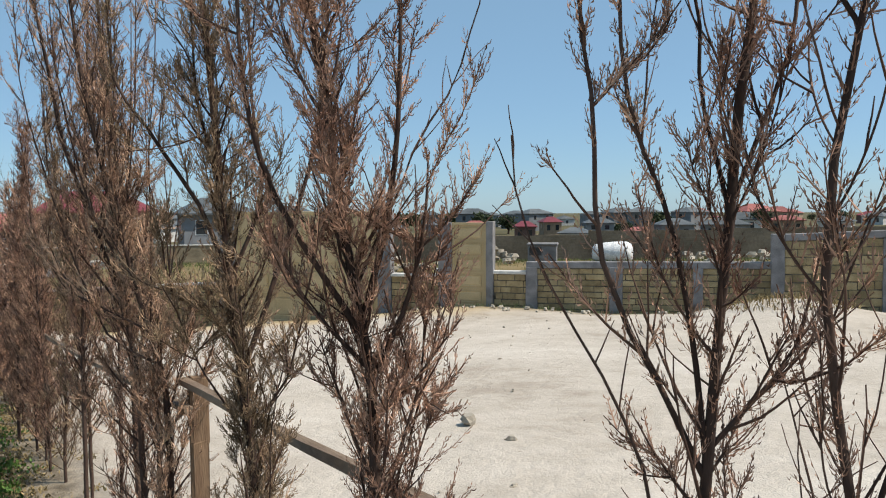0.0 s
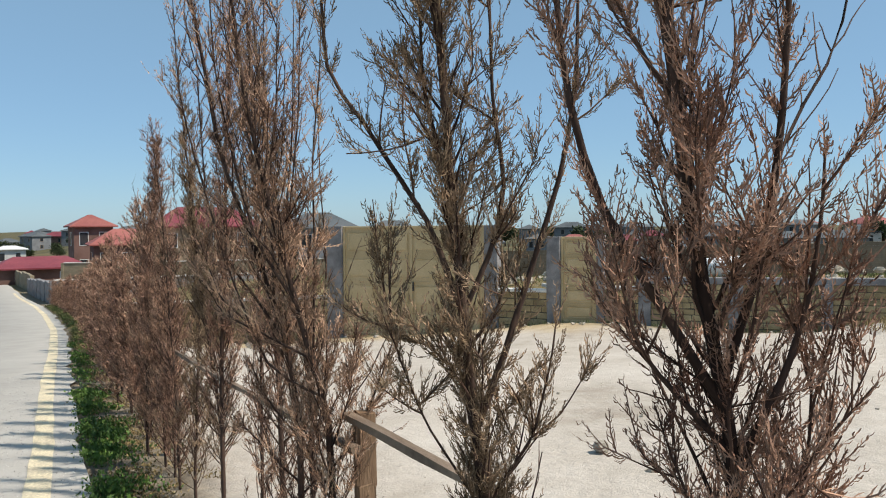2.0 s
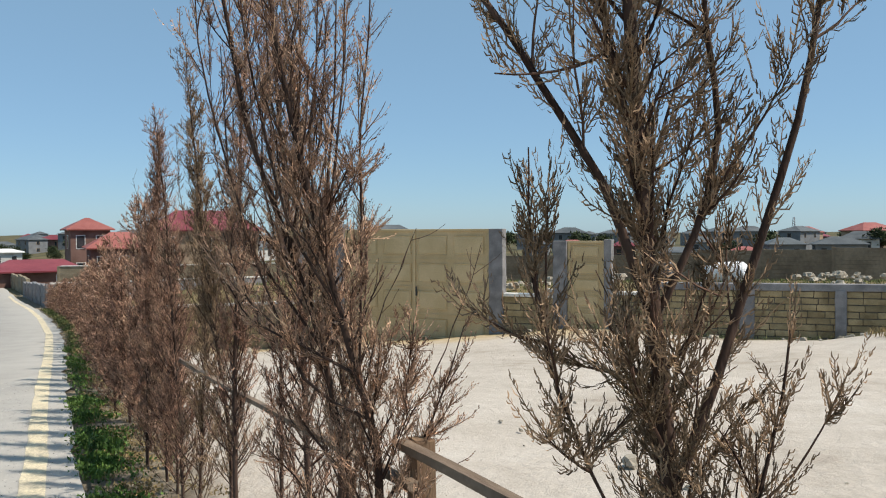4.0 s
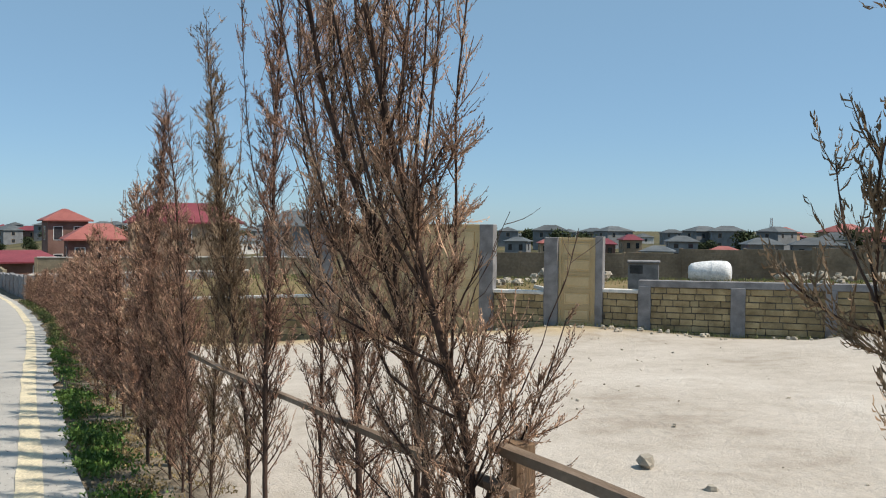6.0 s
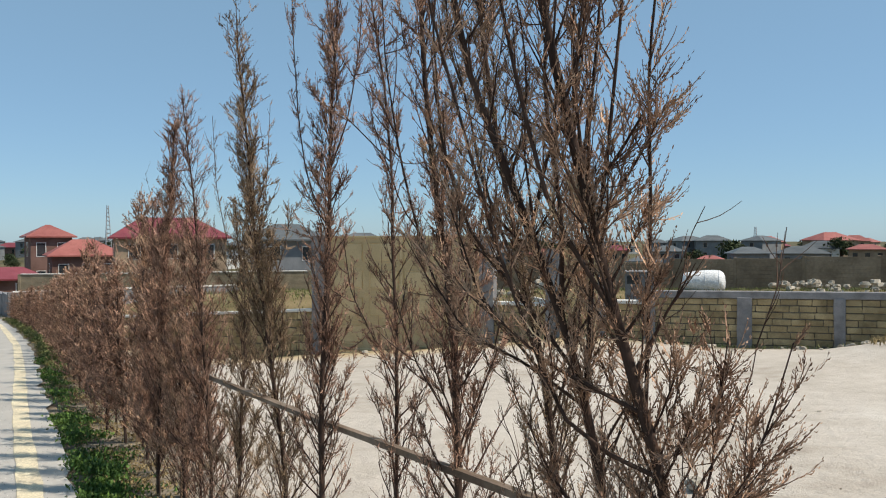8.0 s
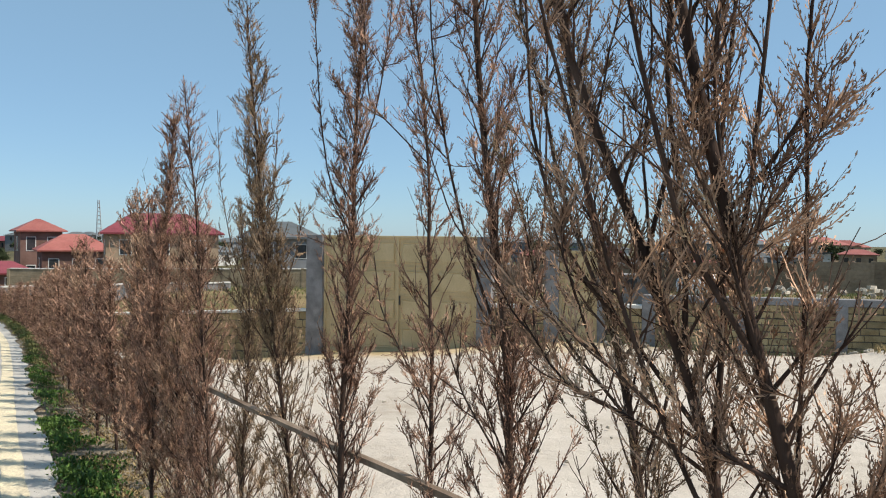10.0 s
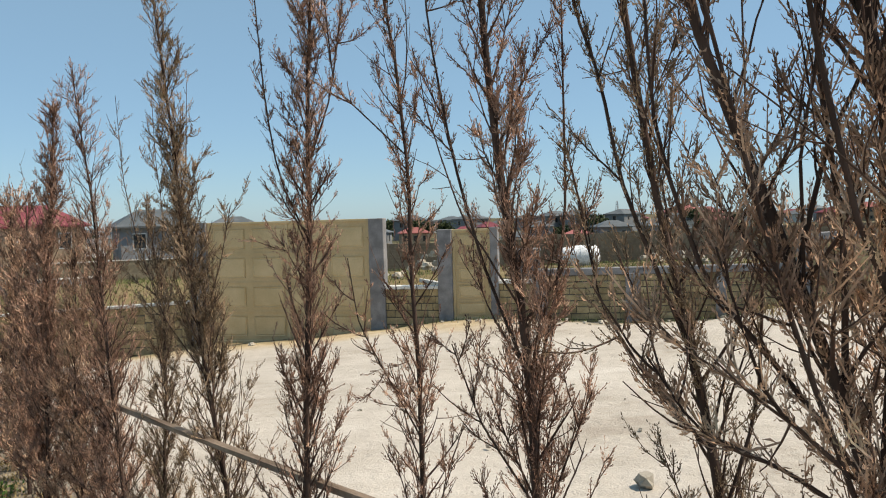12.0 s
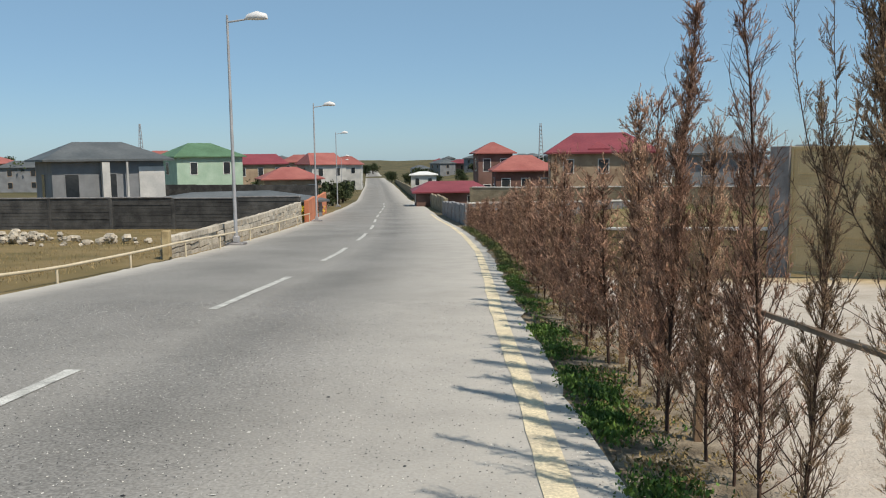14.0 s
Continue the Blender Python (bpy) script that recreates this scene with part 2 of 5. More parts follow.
I, J = np.meshgrid(np.arange(nx - 1), np.arange(ny - 1), indexing="ij")
quads = np.stack([I * ny + J, (I + 1) * ny + J, (I + 1) * ny + J + 1, I * ny + J + 1], -1).reshape(-1, 4)


def ground_material():
    """Pale compacted limestone dust inside the yard, dry grass and green weeds on the waste land."""
    m = bpy.data.materials.new("ground")
    m.use_nodes = True
    n, l = m.node_tree.nodes, m.node_tree.links
    b = n["Principled BSDF"]
    b.inputs["Roughness"].default_value, b.inputs["Specular IOR Level"].default_value = 0.95, 0.15
    geo = n.new("ShaderNodeNewGeometry")

    def noise_tex(scale, detail=5):
        t = n.new("ShaderNodeTexNoise")
        t.inputs["Scale"].default_value, t.inputs["Detail"].default_value = scale, detail
        l.new(geo.outputs["Position"], t.inputs["Vector"])
        return t.outputs["Fac"]

    def ramp(src, *stops):
        r = n.new("ShaderNodeValToRGB")
        e = r.color_ramp.elements
        e[0].position, e[0].color = stops[0][0], (*stops[0][1], 1)
        e[1].position, e[1].color = stops[-1][0], (*stops[-1][1], 1)
        for p, c in stops[1:-1]:
            e.new(p).color = (*c, 1)
        l.new(src, r.inputs[0])
        return r.outputs[0]

    def maths(op, a, bb):
        k = n.new("ShaderNodeMath")
        k.operation = op
        for i, v in enumerate((a, bb)):
            if isinstance(v, (int, float)):
                k.inputs[i].default_value = v
            else:
                l.new(v, k.inputs[i])
        return k.outputs[0]

    def step01(v, a, bb):
        k = n.new("ShaderNodeMapRange")
        k.inputs["From Min"].default_value, k.inputs["From Max"].default_value = a, bb
        l.new(v, k.inputs["Value"])
        return k.outputs[0]

    def mixc(f, a, bb):
        k = n.new("ShaderNodeMix")
        k.data_type = "RGBA"
        l.new(f, k.inputs["Factor"]), l.new(a, k.inputs["A"]), l.new(bb, k.inputs["B"])
        return k.outputs["Result"]

    sep = n.new("ShaderNodeSeparateXYZ")
    l.new(geo.outputs["Position"], sep.inputs[0])
    X, Y = sep.outputs[0], sep.outputs[1]
    d = maths("ADD", maths("MULTIPLY", maths("SUBTRACT", X, float(WALL_C[0])), float(WALL_N[0])), maths("MULTIPLY", maths("SUBTRACT", Y, float(WALL_C[1])), float(WALL_N[1])))
    wob = maths("MULTIPLY", maths("SUBTRACT", noise_tex(1.1), 0.5), 2.4)
    beyond = step01(maths("ADD", d, wob), -0.9, 0.3)
    left = step01(X, 1.3, 0.9)
    sand = ramp(maths("ADD", maths("MULTIPLY", noise_tex(0.45, 9), 0.6), maths("MULTIPLY", noise_tex(3.1, 9), 0.4)), (0.34, (0.355, 0.308, 0.255)), (0.45, (0.445, 0.398, 0.34)), (0.56, (0.495, 0.447, 0.388)), (0.68, (0.55, 0.505, 0.445)))
    ochre = ramp(noise_tex(3.0), (0.35, (0.42, 0.32, 0.19)), (0.65, (0.52, 0.42, 0.27)))
    grass = ramp(noise_tex(0.35, 9), (0.3, (0.12, 0.10, 0.045)), (0.5, (0.19, 0.145, 0.07)), (0.7, (0.25, 0.19, 0.1)))
    far = ramp(noise_tex(0.06, 9), (0.35, (0.065, 0.065, 0.035)), (0.65, (0.14, 0.115, 0.06)))
    grass = mixc(step01(Y, 60.0, 130.0), grass, far)
    soil = ramp(noise_tex(7.0), (0.35, (0.13, 0.105, 0.075)), (0.65, (0.27, 0.225, 0.165)))
    near_gate = maths("MULTIPLY", step01(maths("ADD", d, wob), -2.2, -0.8), step01(maths("SUBTRACT", Y, X), 3.6, 6.5))
    col = mixc(near_gate, sand, ochre)
    col = mixc(beyond, col, grass)
    field = mixc(step01(X, -3.0, -6.0), soil, grass)
    col = mixc(left, col, field)
    grain = n.new("ShaderNodeMapRange")
    grain.inputs["To Min"].default_value, grain.inputs["To Max"].default_value = 0.8, 1.2
    l.new(noise_tex(45, 6), grain.inputs["Value"])
    sc = n.new("ShaderNodeVectorMath")
    sc.operation = "SCALE"
    l.new(col, sc.inputs[0]), l.new(grain.outputs[0], sc.inputs["Scale"])
    l.new(sc.outputs[0], b.inputs["Base Color"])
    bp = n.new("ShaderNodeBump")
    bp.inputs["Strength"].default_value, bp.inputs["Distance"].default_value = 0.9, 0.035
    l.new(maths("ADD", noise_tex(9, 8), maths("MULTIPLY", noise_tex(70, 3), 0.4)), bp.inputs["Height"])
    l.new(bp.outputs[0], b.inputs["Normal"])
    return m


ground = raw("ground", np.stack([GX, GY, GZ], -1).reshape(-1, 3), quads, ground_material(), smooth=True)
tagged(ground, "pale dusty yard and dry grassy waste land", "ground", kind="structure")

road_y = np.concatenate([np.arange(-40, 60, 0.5), np.geomspace(60, 1900, 60)])


def strip(name, offsets, ys, lift, material, label, category, wobble=0.0):
    """A ribbon that follows the road at offsets from its edge line."""
    o = np.asarray(offsets, float)
    r = np.random.default_rng(len(name))
    w = np.zeros((len(ys), len(o)))
    w[:, 0] = r.normal(0, 1, len(ys)) * wobble
    w[:, -1] = r.normal(0, 1, len(ys)) * wobble
    xx = line_x(ys)[:, None] + o[None, :] + w
    yy = np.repeat(ys[:, None], len(o), 1)
    zz = np.interp(yy, SLOPE_Y, SLOPE_Z) + lift
    a, c = len(ys), len(o)
    i, j = np.meshgrid(np.arange(a - 1), np.arange(c - 1), indexing="ij")
    f = np.stack([i * c + j, i * c + j + 1, (i + 1) * c + j + 1, (i + 1) * c + j], -1).reshape(-1, 4)
    ob = raw(name, np.stack([xx, yy, zz], -1).reshape(-1, 3), f, material, smooth=True)
    return tagged(ob, label, category, kind="structure")


def dusty(m):
    """Lay pale dust over the asphalt where the road carries its dust value."""
    n, l = m.node_tree.nodes, m.node_tree.links
    b = n["Principled BSDF"]
    src = b.inputs["Base Color"].links[0].from_socket
    at = n.new("ShaderNodeAttribute")
    at.attribute_name = "dust"
    no = n.new("ShaderNodeTexNoise")
    no.inputs["Scale"].default_value, no.inputs["Detail"].default_value = 2.2, 8
    geo = n.new("ShaderNodeNewGeometry")
    l.new(geo.outputs["Position"], no.inputs["Vector"])
    mu = n.new("ShaderNodeMath")
    mu.operation, mu.use_clamp = "MULTIPLY", True
    sc = n.new("ShaderNodeMapRange")
    sc.inputs["From Min"].default_value, sc.inputs["From Max"].default_value = 0.25, 0.7
    sc.inputs["To Min"].default_value, sc.inputs["To Max"].default_value = 0.82, 1.1
    l.new(no.outputs["Fac"], sc.inputs["Value"])
    l.new(at.outputs["Fac"], mu.inputs[0]), l.new(sc.outputs[0], mu.inputs[1])
    mx = n.new("ShaderNodeMix")
    mx.data_type = "RGBA"
    mx.inputs["B"].default_value = (0.50, 0.475, 0.43, 1)
    l.new(mu.outputs[0], mx.inputs["Factor"]), l.new(src, mx.inputs["A"]), l.new(mx.outputs["Result"], b.inputs["Base Color"])
    return m


ROAD_X = (-7.7, -7.4, -6.9, -5.8, -5.0, -4.2, -3.4, -3.1, -2.6, -2.0, -1.4, -0.8, -0.3, 0.1, 0.3)
road = strip("road", ROAD_X, road_y, 0.02, dusty(M["asphalt"]), "sun-bleached grey asphalt road with dusty edge", "road", 0.03)
dust = road.data.attributes.new("dust", "FLOAT", "POINT")
dust.data.foreach_set("value", np.tile(np.interp(ROAD_X, (-7.7, -7.0, -5.5, -4.2, -3.4, -2.9, -2.3, -1.5, -0.6, 0.3), (0.9, 0.25, 0.1, 0.16, 0.22, 0.04, 0.1, 0.42, 0.62, 0.8)), len(road_y)).astype(np.float32))
strip("road_edge_line", (-0.09, 0.075), np.arange(-40, 60, 0.4), 0.026, M["yellow_paint"], "worn yellow painted edge line", "road marking", 0.008)
for y0, y1 in [(-3.6, 0.9), (4.8, 9.3)] + [(13.15 + 8.36 * i, 17.75 + 8.36 * i) for i in range(11)]:
    ys = np.linspace(y0, y1, 10)
    ob = strip("centre_dash", (-3.83, -3.70), ys, 0.026, M["white_paint"], "worn white centre line dash on asphalt", "road marking", 0.006)
    ob["group"] = "centre line dashes"


# ---- boundary wall with gates ----
def wall_frame(s0, d=0.0):
    """A pose on the boundary wall: x runs along it towards lower s, y away from the yard."""
    p = on_wall(s0, d)
    return Matrix.Translation((p[0], p[1], 0)) @ Matrix.Rotation(math.atan2(-WALL_U[1], -WALL_U[0]), 4, "Z")


BLOCK_MESHES = {}


def block_mesh(w, h, d, k):
    key = (round(w, 2), round(h, 3), round(d, 2), k)
    if key not in BLOCK_MESHES:
        r = random.Random(str(key))
        bm = box(0, w, 0, d, 0, h)
        bmesh.ops.bevel(bm, geom=list(bm.edges), offset=0.008, segments=1, affect="EDGES")
        for v in bm.verts:
            v.co += Vector((r.uniform(-1, 1), r.uniform(-1, 1), r.uniform(-1, 1))) * 0.006
        me = bpy.data.meshes.new("block")
        bm.to_mesh(me)
        bm.free()
        me.materials.append(M["limestone"])
        BLOCK_MESHES[key] = me
    return BLOCK_MESHES[key]


LATE = []


def block_wall(name, s0, s1, top, bottom, h, length, label, coping="concrete", cop=0.15, lip=0.03):
    """A stretch of wall from s0 down to s1 (local x from 0 to s0 - s1), with courses of blocks and a coping."""
    t0, t1 = top if isinstance(top, tuple) else (top, top)
    b0, b1 = bottom if isinstance(bottom, tuple) else (bottom, bottom)
    L = s0 - s1
    w = thing(name, wall_frame(s0), label, "wall", kind="structure")
    lo = min(b0, b1) - 0.3

    def slab(z_lo, z_hi, y0, y1, x0=0.0, x1=L):
        v = [(x, y, (z_lo[i] if k == 0 else z_hi[i])) for i, x in enumerate((x0, x1)) for y in (y0, y1) for k in (0, 1)]
        bm = bmesh.new()
        vs = [bm.verts.new(p) for p in v]
        for f in ((0, 1, 3, 2), (4, 6, 7, 5), (0, 4, 5, 1), (2, 3, 7, 6), (1, 5, 7, 3), (0, 2, 6, 4)):
            bm.faces.new([vs[i] for i in f])
        bmesh.ops.recalc_face_normals(bm, faces=bm.faces)
        return bm

    part("mortar_core", slab((lo, lo), (t0 - cop, t1 - cop), 0.015, 0.17), M["mortar"], w)
    cb = slab((t0 - cop, t1 - cop), (t0, t1), -lip, 0.2)
    bmesh.ops.bevel(cb, geom=list(cb.edges), offset=0.012, segments=1, affect="EDGES")
    part("coping", cb, M[coping], w, "rough concrete coping beam")
    LATE.append((w, L, t0 - cop, t1 - cop, lo + 0.1, h, length))
    return w


def lay_blocks():
    r = random.Random(8)
    for w, L, t0, t1, lo, h, length in LATE:
        k = 0
        rows = int((max(t0, t1) - lo) / h) + 1
        for row in range(rows):
            x = -r.uniform(0, length * 0.7)
            while x < L:
                ln = length * r.choice((0.55, 0.8, 0.95, 1.05, 1.3))
                xa, xb = max(x, 0.0), min(x + ln, L)
                x += ln
                z1 = t0 + (t1 - t0) * (xa + xb) / 2 / L - row * h
                if xb - xa < 0.06 or z1 - h < lo - 0.2:
                    continue
                me = block_mesh(xb - xa - 0.014, h - 0.021, 0.12, k % 3)
                b = new("block", me)
                b.parent = w
                b.location = (xa + 0.007, r.uniform(-0.006, 0.008), z1 - h + 0.008)
                b.rotation_euler = (0, r.uniform(-0.006, 0.006), r.uniform(-0.008, 0.008))
                k += 1


def pier(s0, s1, z0, z1, label, name="concrete_pier", proud=0.05, depth=0.26):
    w = thing(name, wall_frame(s0), label, "pillar", "concrete piers of the boundary wall")
    bm = box(0, s0 - s1, -proud, depth - proud, z0, z1)
    bmesh.ops.subdivide_edges(bm, edges=[e for e in bm.edges if abs(e.verts[0].co.z - e.verts[1].co.z) > 0.5], cuts=5)
    r = random.Random(int(abs(s0) * 100))
    for v in bm.verts:
        v.co += Vector((r.uniform(-1, 1), r.uniform(-1, 1), 0)) * 0.008
    bmesh.ops.bevel(bm, geom=[e for e in bm.edges if e.is_boundary or len(e.link_faces) == 2 and e.calc_face_angle(0) > 0.6], offset=0.01, segments=1, affect="EDGES")
    part("shaft", bm, M["concrete"], w)
    return w


block_wall("wall_west", 14.2, 6.6, (-0.86, -0.40), (-2.7, -1.5), 0.2, 0.42, "low limestone block wall with pale coping", "coping", 0.07, 0.05)
pier(6.6, 6.13, -1.9, 1.47, "tall grey concrete gate pillar")
pier(2.06, 1.70, -1.5, 1.46, "tall grey concrete gate pillar")
block_wall("wall_low", 1.70, 0.46, -0.08, -1.05, 0.16, 0.34, "low limestone block wall with pale coping", "coping", 0.08, 0.06)
pier(0.46, 0.13, -1.2, 1.17, "grey concrete pillar beside small gate")
pier(-0.73, -0.91, -1.2, 1.2, "slim grey concrete pillar beside small gate")
block_wall("wall_step", -0.91, -1.70, 0.03, -0.85, 0.15, 0.32, "low limestone block wall with pale coping", "coping", 0.08, 0.06)
pier(-1.70, -1.97, -1.2, 0.12, "grey concrete pier in block wall")
block_wall("wall_mid", -1.70, -7.2, (0.25, 0.32), (-0.85, -0.85), 0.137, 0.34, "pale limestone block wall with grey beam")
pier(-3.63, -3.93, -1.2, 0.15, "grey concrete pier in block wall")
pier(-5.45, -5.67, -1.2, 0.17, "grey concrete pier in block wall")
pier(-7.05, -7.32, -1.2, 0.92, "grey concrete pier at step in wall")
block_wall("wall_east", -7.32, -17.0, (0.92, 1.35), (-0.9, -0.6), 0.18, 0.4, "taller limestone block wall with grey beam")
for s in (-9.2, -11.1, -13.0, -15.0):
    pier(s, s - 0.26, -1.2, 0.92 + (-7.32 - s) * 0.044 - 0.16, "grey concrete pier in block wall")


def panel_gate(name, s0, s1, z0, z1, cols, rows, label, leaf_gap=True):
    """A steel gate of pressed panels: frame, sheet, and a raised field in each panel."""
    L, H = s0 - s1, z1 - z0
    g = thing(name, wall_frame(s0) @ Matrix.Translation((0, 0.04, z0)), label, "gate")
    part("sheet", box(0, L, 0.02, 0.045, 0, H), M["gate_paint"], g)
    for x0, x1, a, b in ((0, 0.06, 0, H), (L - 0.06, L, 0, H), (0.06, L - 0.06, H - 0.06, H), (0.06, L - 0.06, 0, 0.06)):
        part("frame_bar", box(x0 + 0.001, x1 - 0.001, -0.02, 0.05, a, b, 0.006), M["gate_paint"], g)
    cw, rh = (L - 0.12) / cols, (H - 0.12) / rows
    for c in range(cols):
        for r in range(rows):
            x0, z = 0.06 + c * cw, 0.06 + r * rh
            bm = box(x0 + cw * 0.1, x0 + cw * 0.9, -0.012, 0.02, z + rh * 0.16, z + rh * 0.84)
            f = [q for q in bm.faces if q.normal.y < -0.5]
            ins = bmesh.ops.inset_region(bm, faces=f, thickness=0.03, depth=-0.014)
            ins = bmesh.ops.inset_region(bm, faces=f, thickness=0.035, depth=0.012)
            part("panel", bm, M["gate_paint"], g)
    for c in range(1, cols):
        if leaf_gap and c == cols // 2:
            part("meeting_stile", box(0.06 + c * cw - 0.03, 0.06 + c * cw + 0.03, -0.018, 0.02, 0.06, H - 0.06, 0.005), M["gate_paint"], g)
            hb = box(0.06 + c * cw + 0.05, 0.06 + c * cw + 0.08, -0.06, -0.012, H * 0.42, H * 0.5, 0.006)
            part("handle", hb, M["steel_dark"], g, "dark steel pull handle")
    for r in range(1, rows):
        part("seam_bar", box(0.061, L - 0.061, -0.004, 0.02, 0.06 + r * rh - 0.012, 0.06 + r * rh + 0.012), M["gate_paint"], g)
    return g


panel_gate("driveway_gate", 6.13, 2.06, -1.42, 1.46, 4, 4, "wide tan steel panelled driveway gate, closed")
panel_gate("garden_gate", 0.13, -0.73, -0.86, 1.17, 1, 5, "narrow tan steel panelled gate, closed", False)


# ---- the row of dry cypress trees ----
def unit(v):
    return v / (np.linalg.norm(v, axis=-1, keepdims=True) + 1e-9)


def sprig(r, base, direction, length, points, lift=0.0, wob=0.12):
    """A crooked shoot that bends upwards by lift along its length."""
    d = unit(np.asarray(direction, float))
    p, out = np.asarray(base, float), [np.asarray(base, float)]
    for i in range(points - 1):
        d = unit(d + np.array((0, 0, lift)) / (points - 1) + r.normal(0, wob, 3) / 2)
        p = p + d * length / (points - 1)
        out.append(p)
    return np.array(out)


def needles(r, starts, dirs, length, width, spread):
    """Flat lozenge-shaped sprays that leave the shoots at an angle."""
    n = len(starts)
    d = unit(dirs + r.normal(0, spread, (n, 3)) + np.array((0, 0, 0.35)))
    ln = length * r.uniform(0.55, 1.3, (n, 1))
    side = unit(np.cross(d, r.normal(0, 1, (n, 3))))
    w = width * r.uniform(0.6, 1.3, (n, 1))
    mid = starts + d * ln * 0.45
    bend = unit(d + r.normal(0, 0.3, (n, 3)) + np.array((0, 0, 0.2)))
    v = np.stack([starts, mid + side * w, starts + bend * ln, mid - side * w], 1).reshape(-1, 3)
    f = np.arange(4 * n).reshape(-1, 4)
    return v, f


def along(r, line, k, t0=0.0, t1=1.0):
    """k places on a shoot, and its direction there."""
    t = r.uniform(t0, t1, k) * (len(line) - 1)
    i = np.minimum(t.astype(int), len(line) - 2)
    a, b = line[i], line[i + 1]
    return a + (b - a) * (t - i)[:, None], unit(b - a)


def bent(points, n):
    """A smooth line of n places through a few control places."""
    p = np.asarray(points, float)
    s = np.concatenate([[0], np.cumsum(np.linalg.norm(np.diff(p, axis=0), axis=1))])
    u = np.linspace(0, s[-1], n * 3)
    q = np.stack([np.interp(u, s, p[:, c]) for c in range(p.shape[1])], 1)
    for _ in range(max(2, n // 3)):
        q[1:-1] = (q[:-2] + 2 * q[1:-1] + q[2:]) / 4
    return q[np.linspace(0, len(q) - 1, n).round().astype(int)]


def sprays(r, base, direction, length, cord, half, per, fine):
    """Feathery sprays: each a curved stem with fine cord-like shoots on both sides that curl towards its tip."""
    n = len(base)
    d = unit(direction)
    up = unit(d + np.array((0, 0, 0.9)) + r.normal(0, 0.25, (n, 3)))
    ln = np.asarray(length)[:, None]
    side = unit(np.cross(d, r.normal(0, 1, (n, 3))))

    def stem(t):
        return base + d * ln * (t - 0.5 * t * t) + up * ln * 0.5 * t * t

    vs, fs, k0 = [], [], 0
    p0, p1, p2 = stem(0.0), stem(0.5), stem(1.0)
    w = side * half * 0.9
    vs.append(np.stack([p0 - w, p0 + w, p1 - w, p1 + w, p2 - w * 0.4, p2 + w * 0.4], 1).reshape(-1, 3))
    ix = np.arange(n)[:, None] * 6
    fs += [ix + np.array([[0, 1, 3, 2]]), ix + np.array([[2, 3, 5, 4]])]
    k0 = 6 * n
    for k in range(per):
        t = (k + r.uniform(0.2, 0.9, (n, 1))) / per
        a = stem(t)
        tang = unit(d * (1 - t) + up * t)
        out = unit(side * (1 if k % 2 else -1) + r.normal(0, 0.45, (n, 3)))
        cl = cord * r.uniform(0.6, 1.25, (n, 1)) * (1.05 - 0.45 * t)
        spread = r.uniform(0.65, 1.35, (n, 1))
        b = a + unit(tang + out * spread) * cl * 0.55
        c = b + unit(tang + out * spread * 0.15 + np.array((0, 0, 0.35))) * cl * 0.5
        face = unit(np.cross(c - a, r.normal(0, 1, (n, 3)))) * half * r.uniform(0.7, 1.2, (n, 1))
        ix = k0 + np.arange(n)[:, None] * (6 if fine else 4)
        if fine:
            vs.append(np.stack([a - face * 0.7, a + face * 0.7, b - face, b + face, c - face * 0.35, c + face * 0.35], 1).reshape(-1, 3))
            fs += [ix + np.array([[0, 1, 3, 2]]), ix + np.array([[2, 3, 5, 4]])]
        else:
            vs.append(np.stack([a, b - face, c, b + face], 1).reshape(-1, 3))
            fs.append(ix + np.array([[0, 1, 2, 3]]))
        k0 += n * (6 if fine else 4)
    return np.concatenate(vs), np.concatenate(fs)


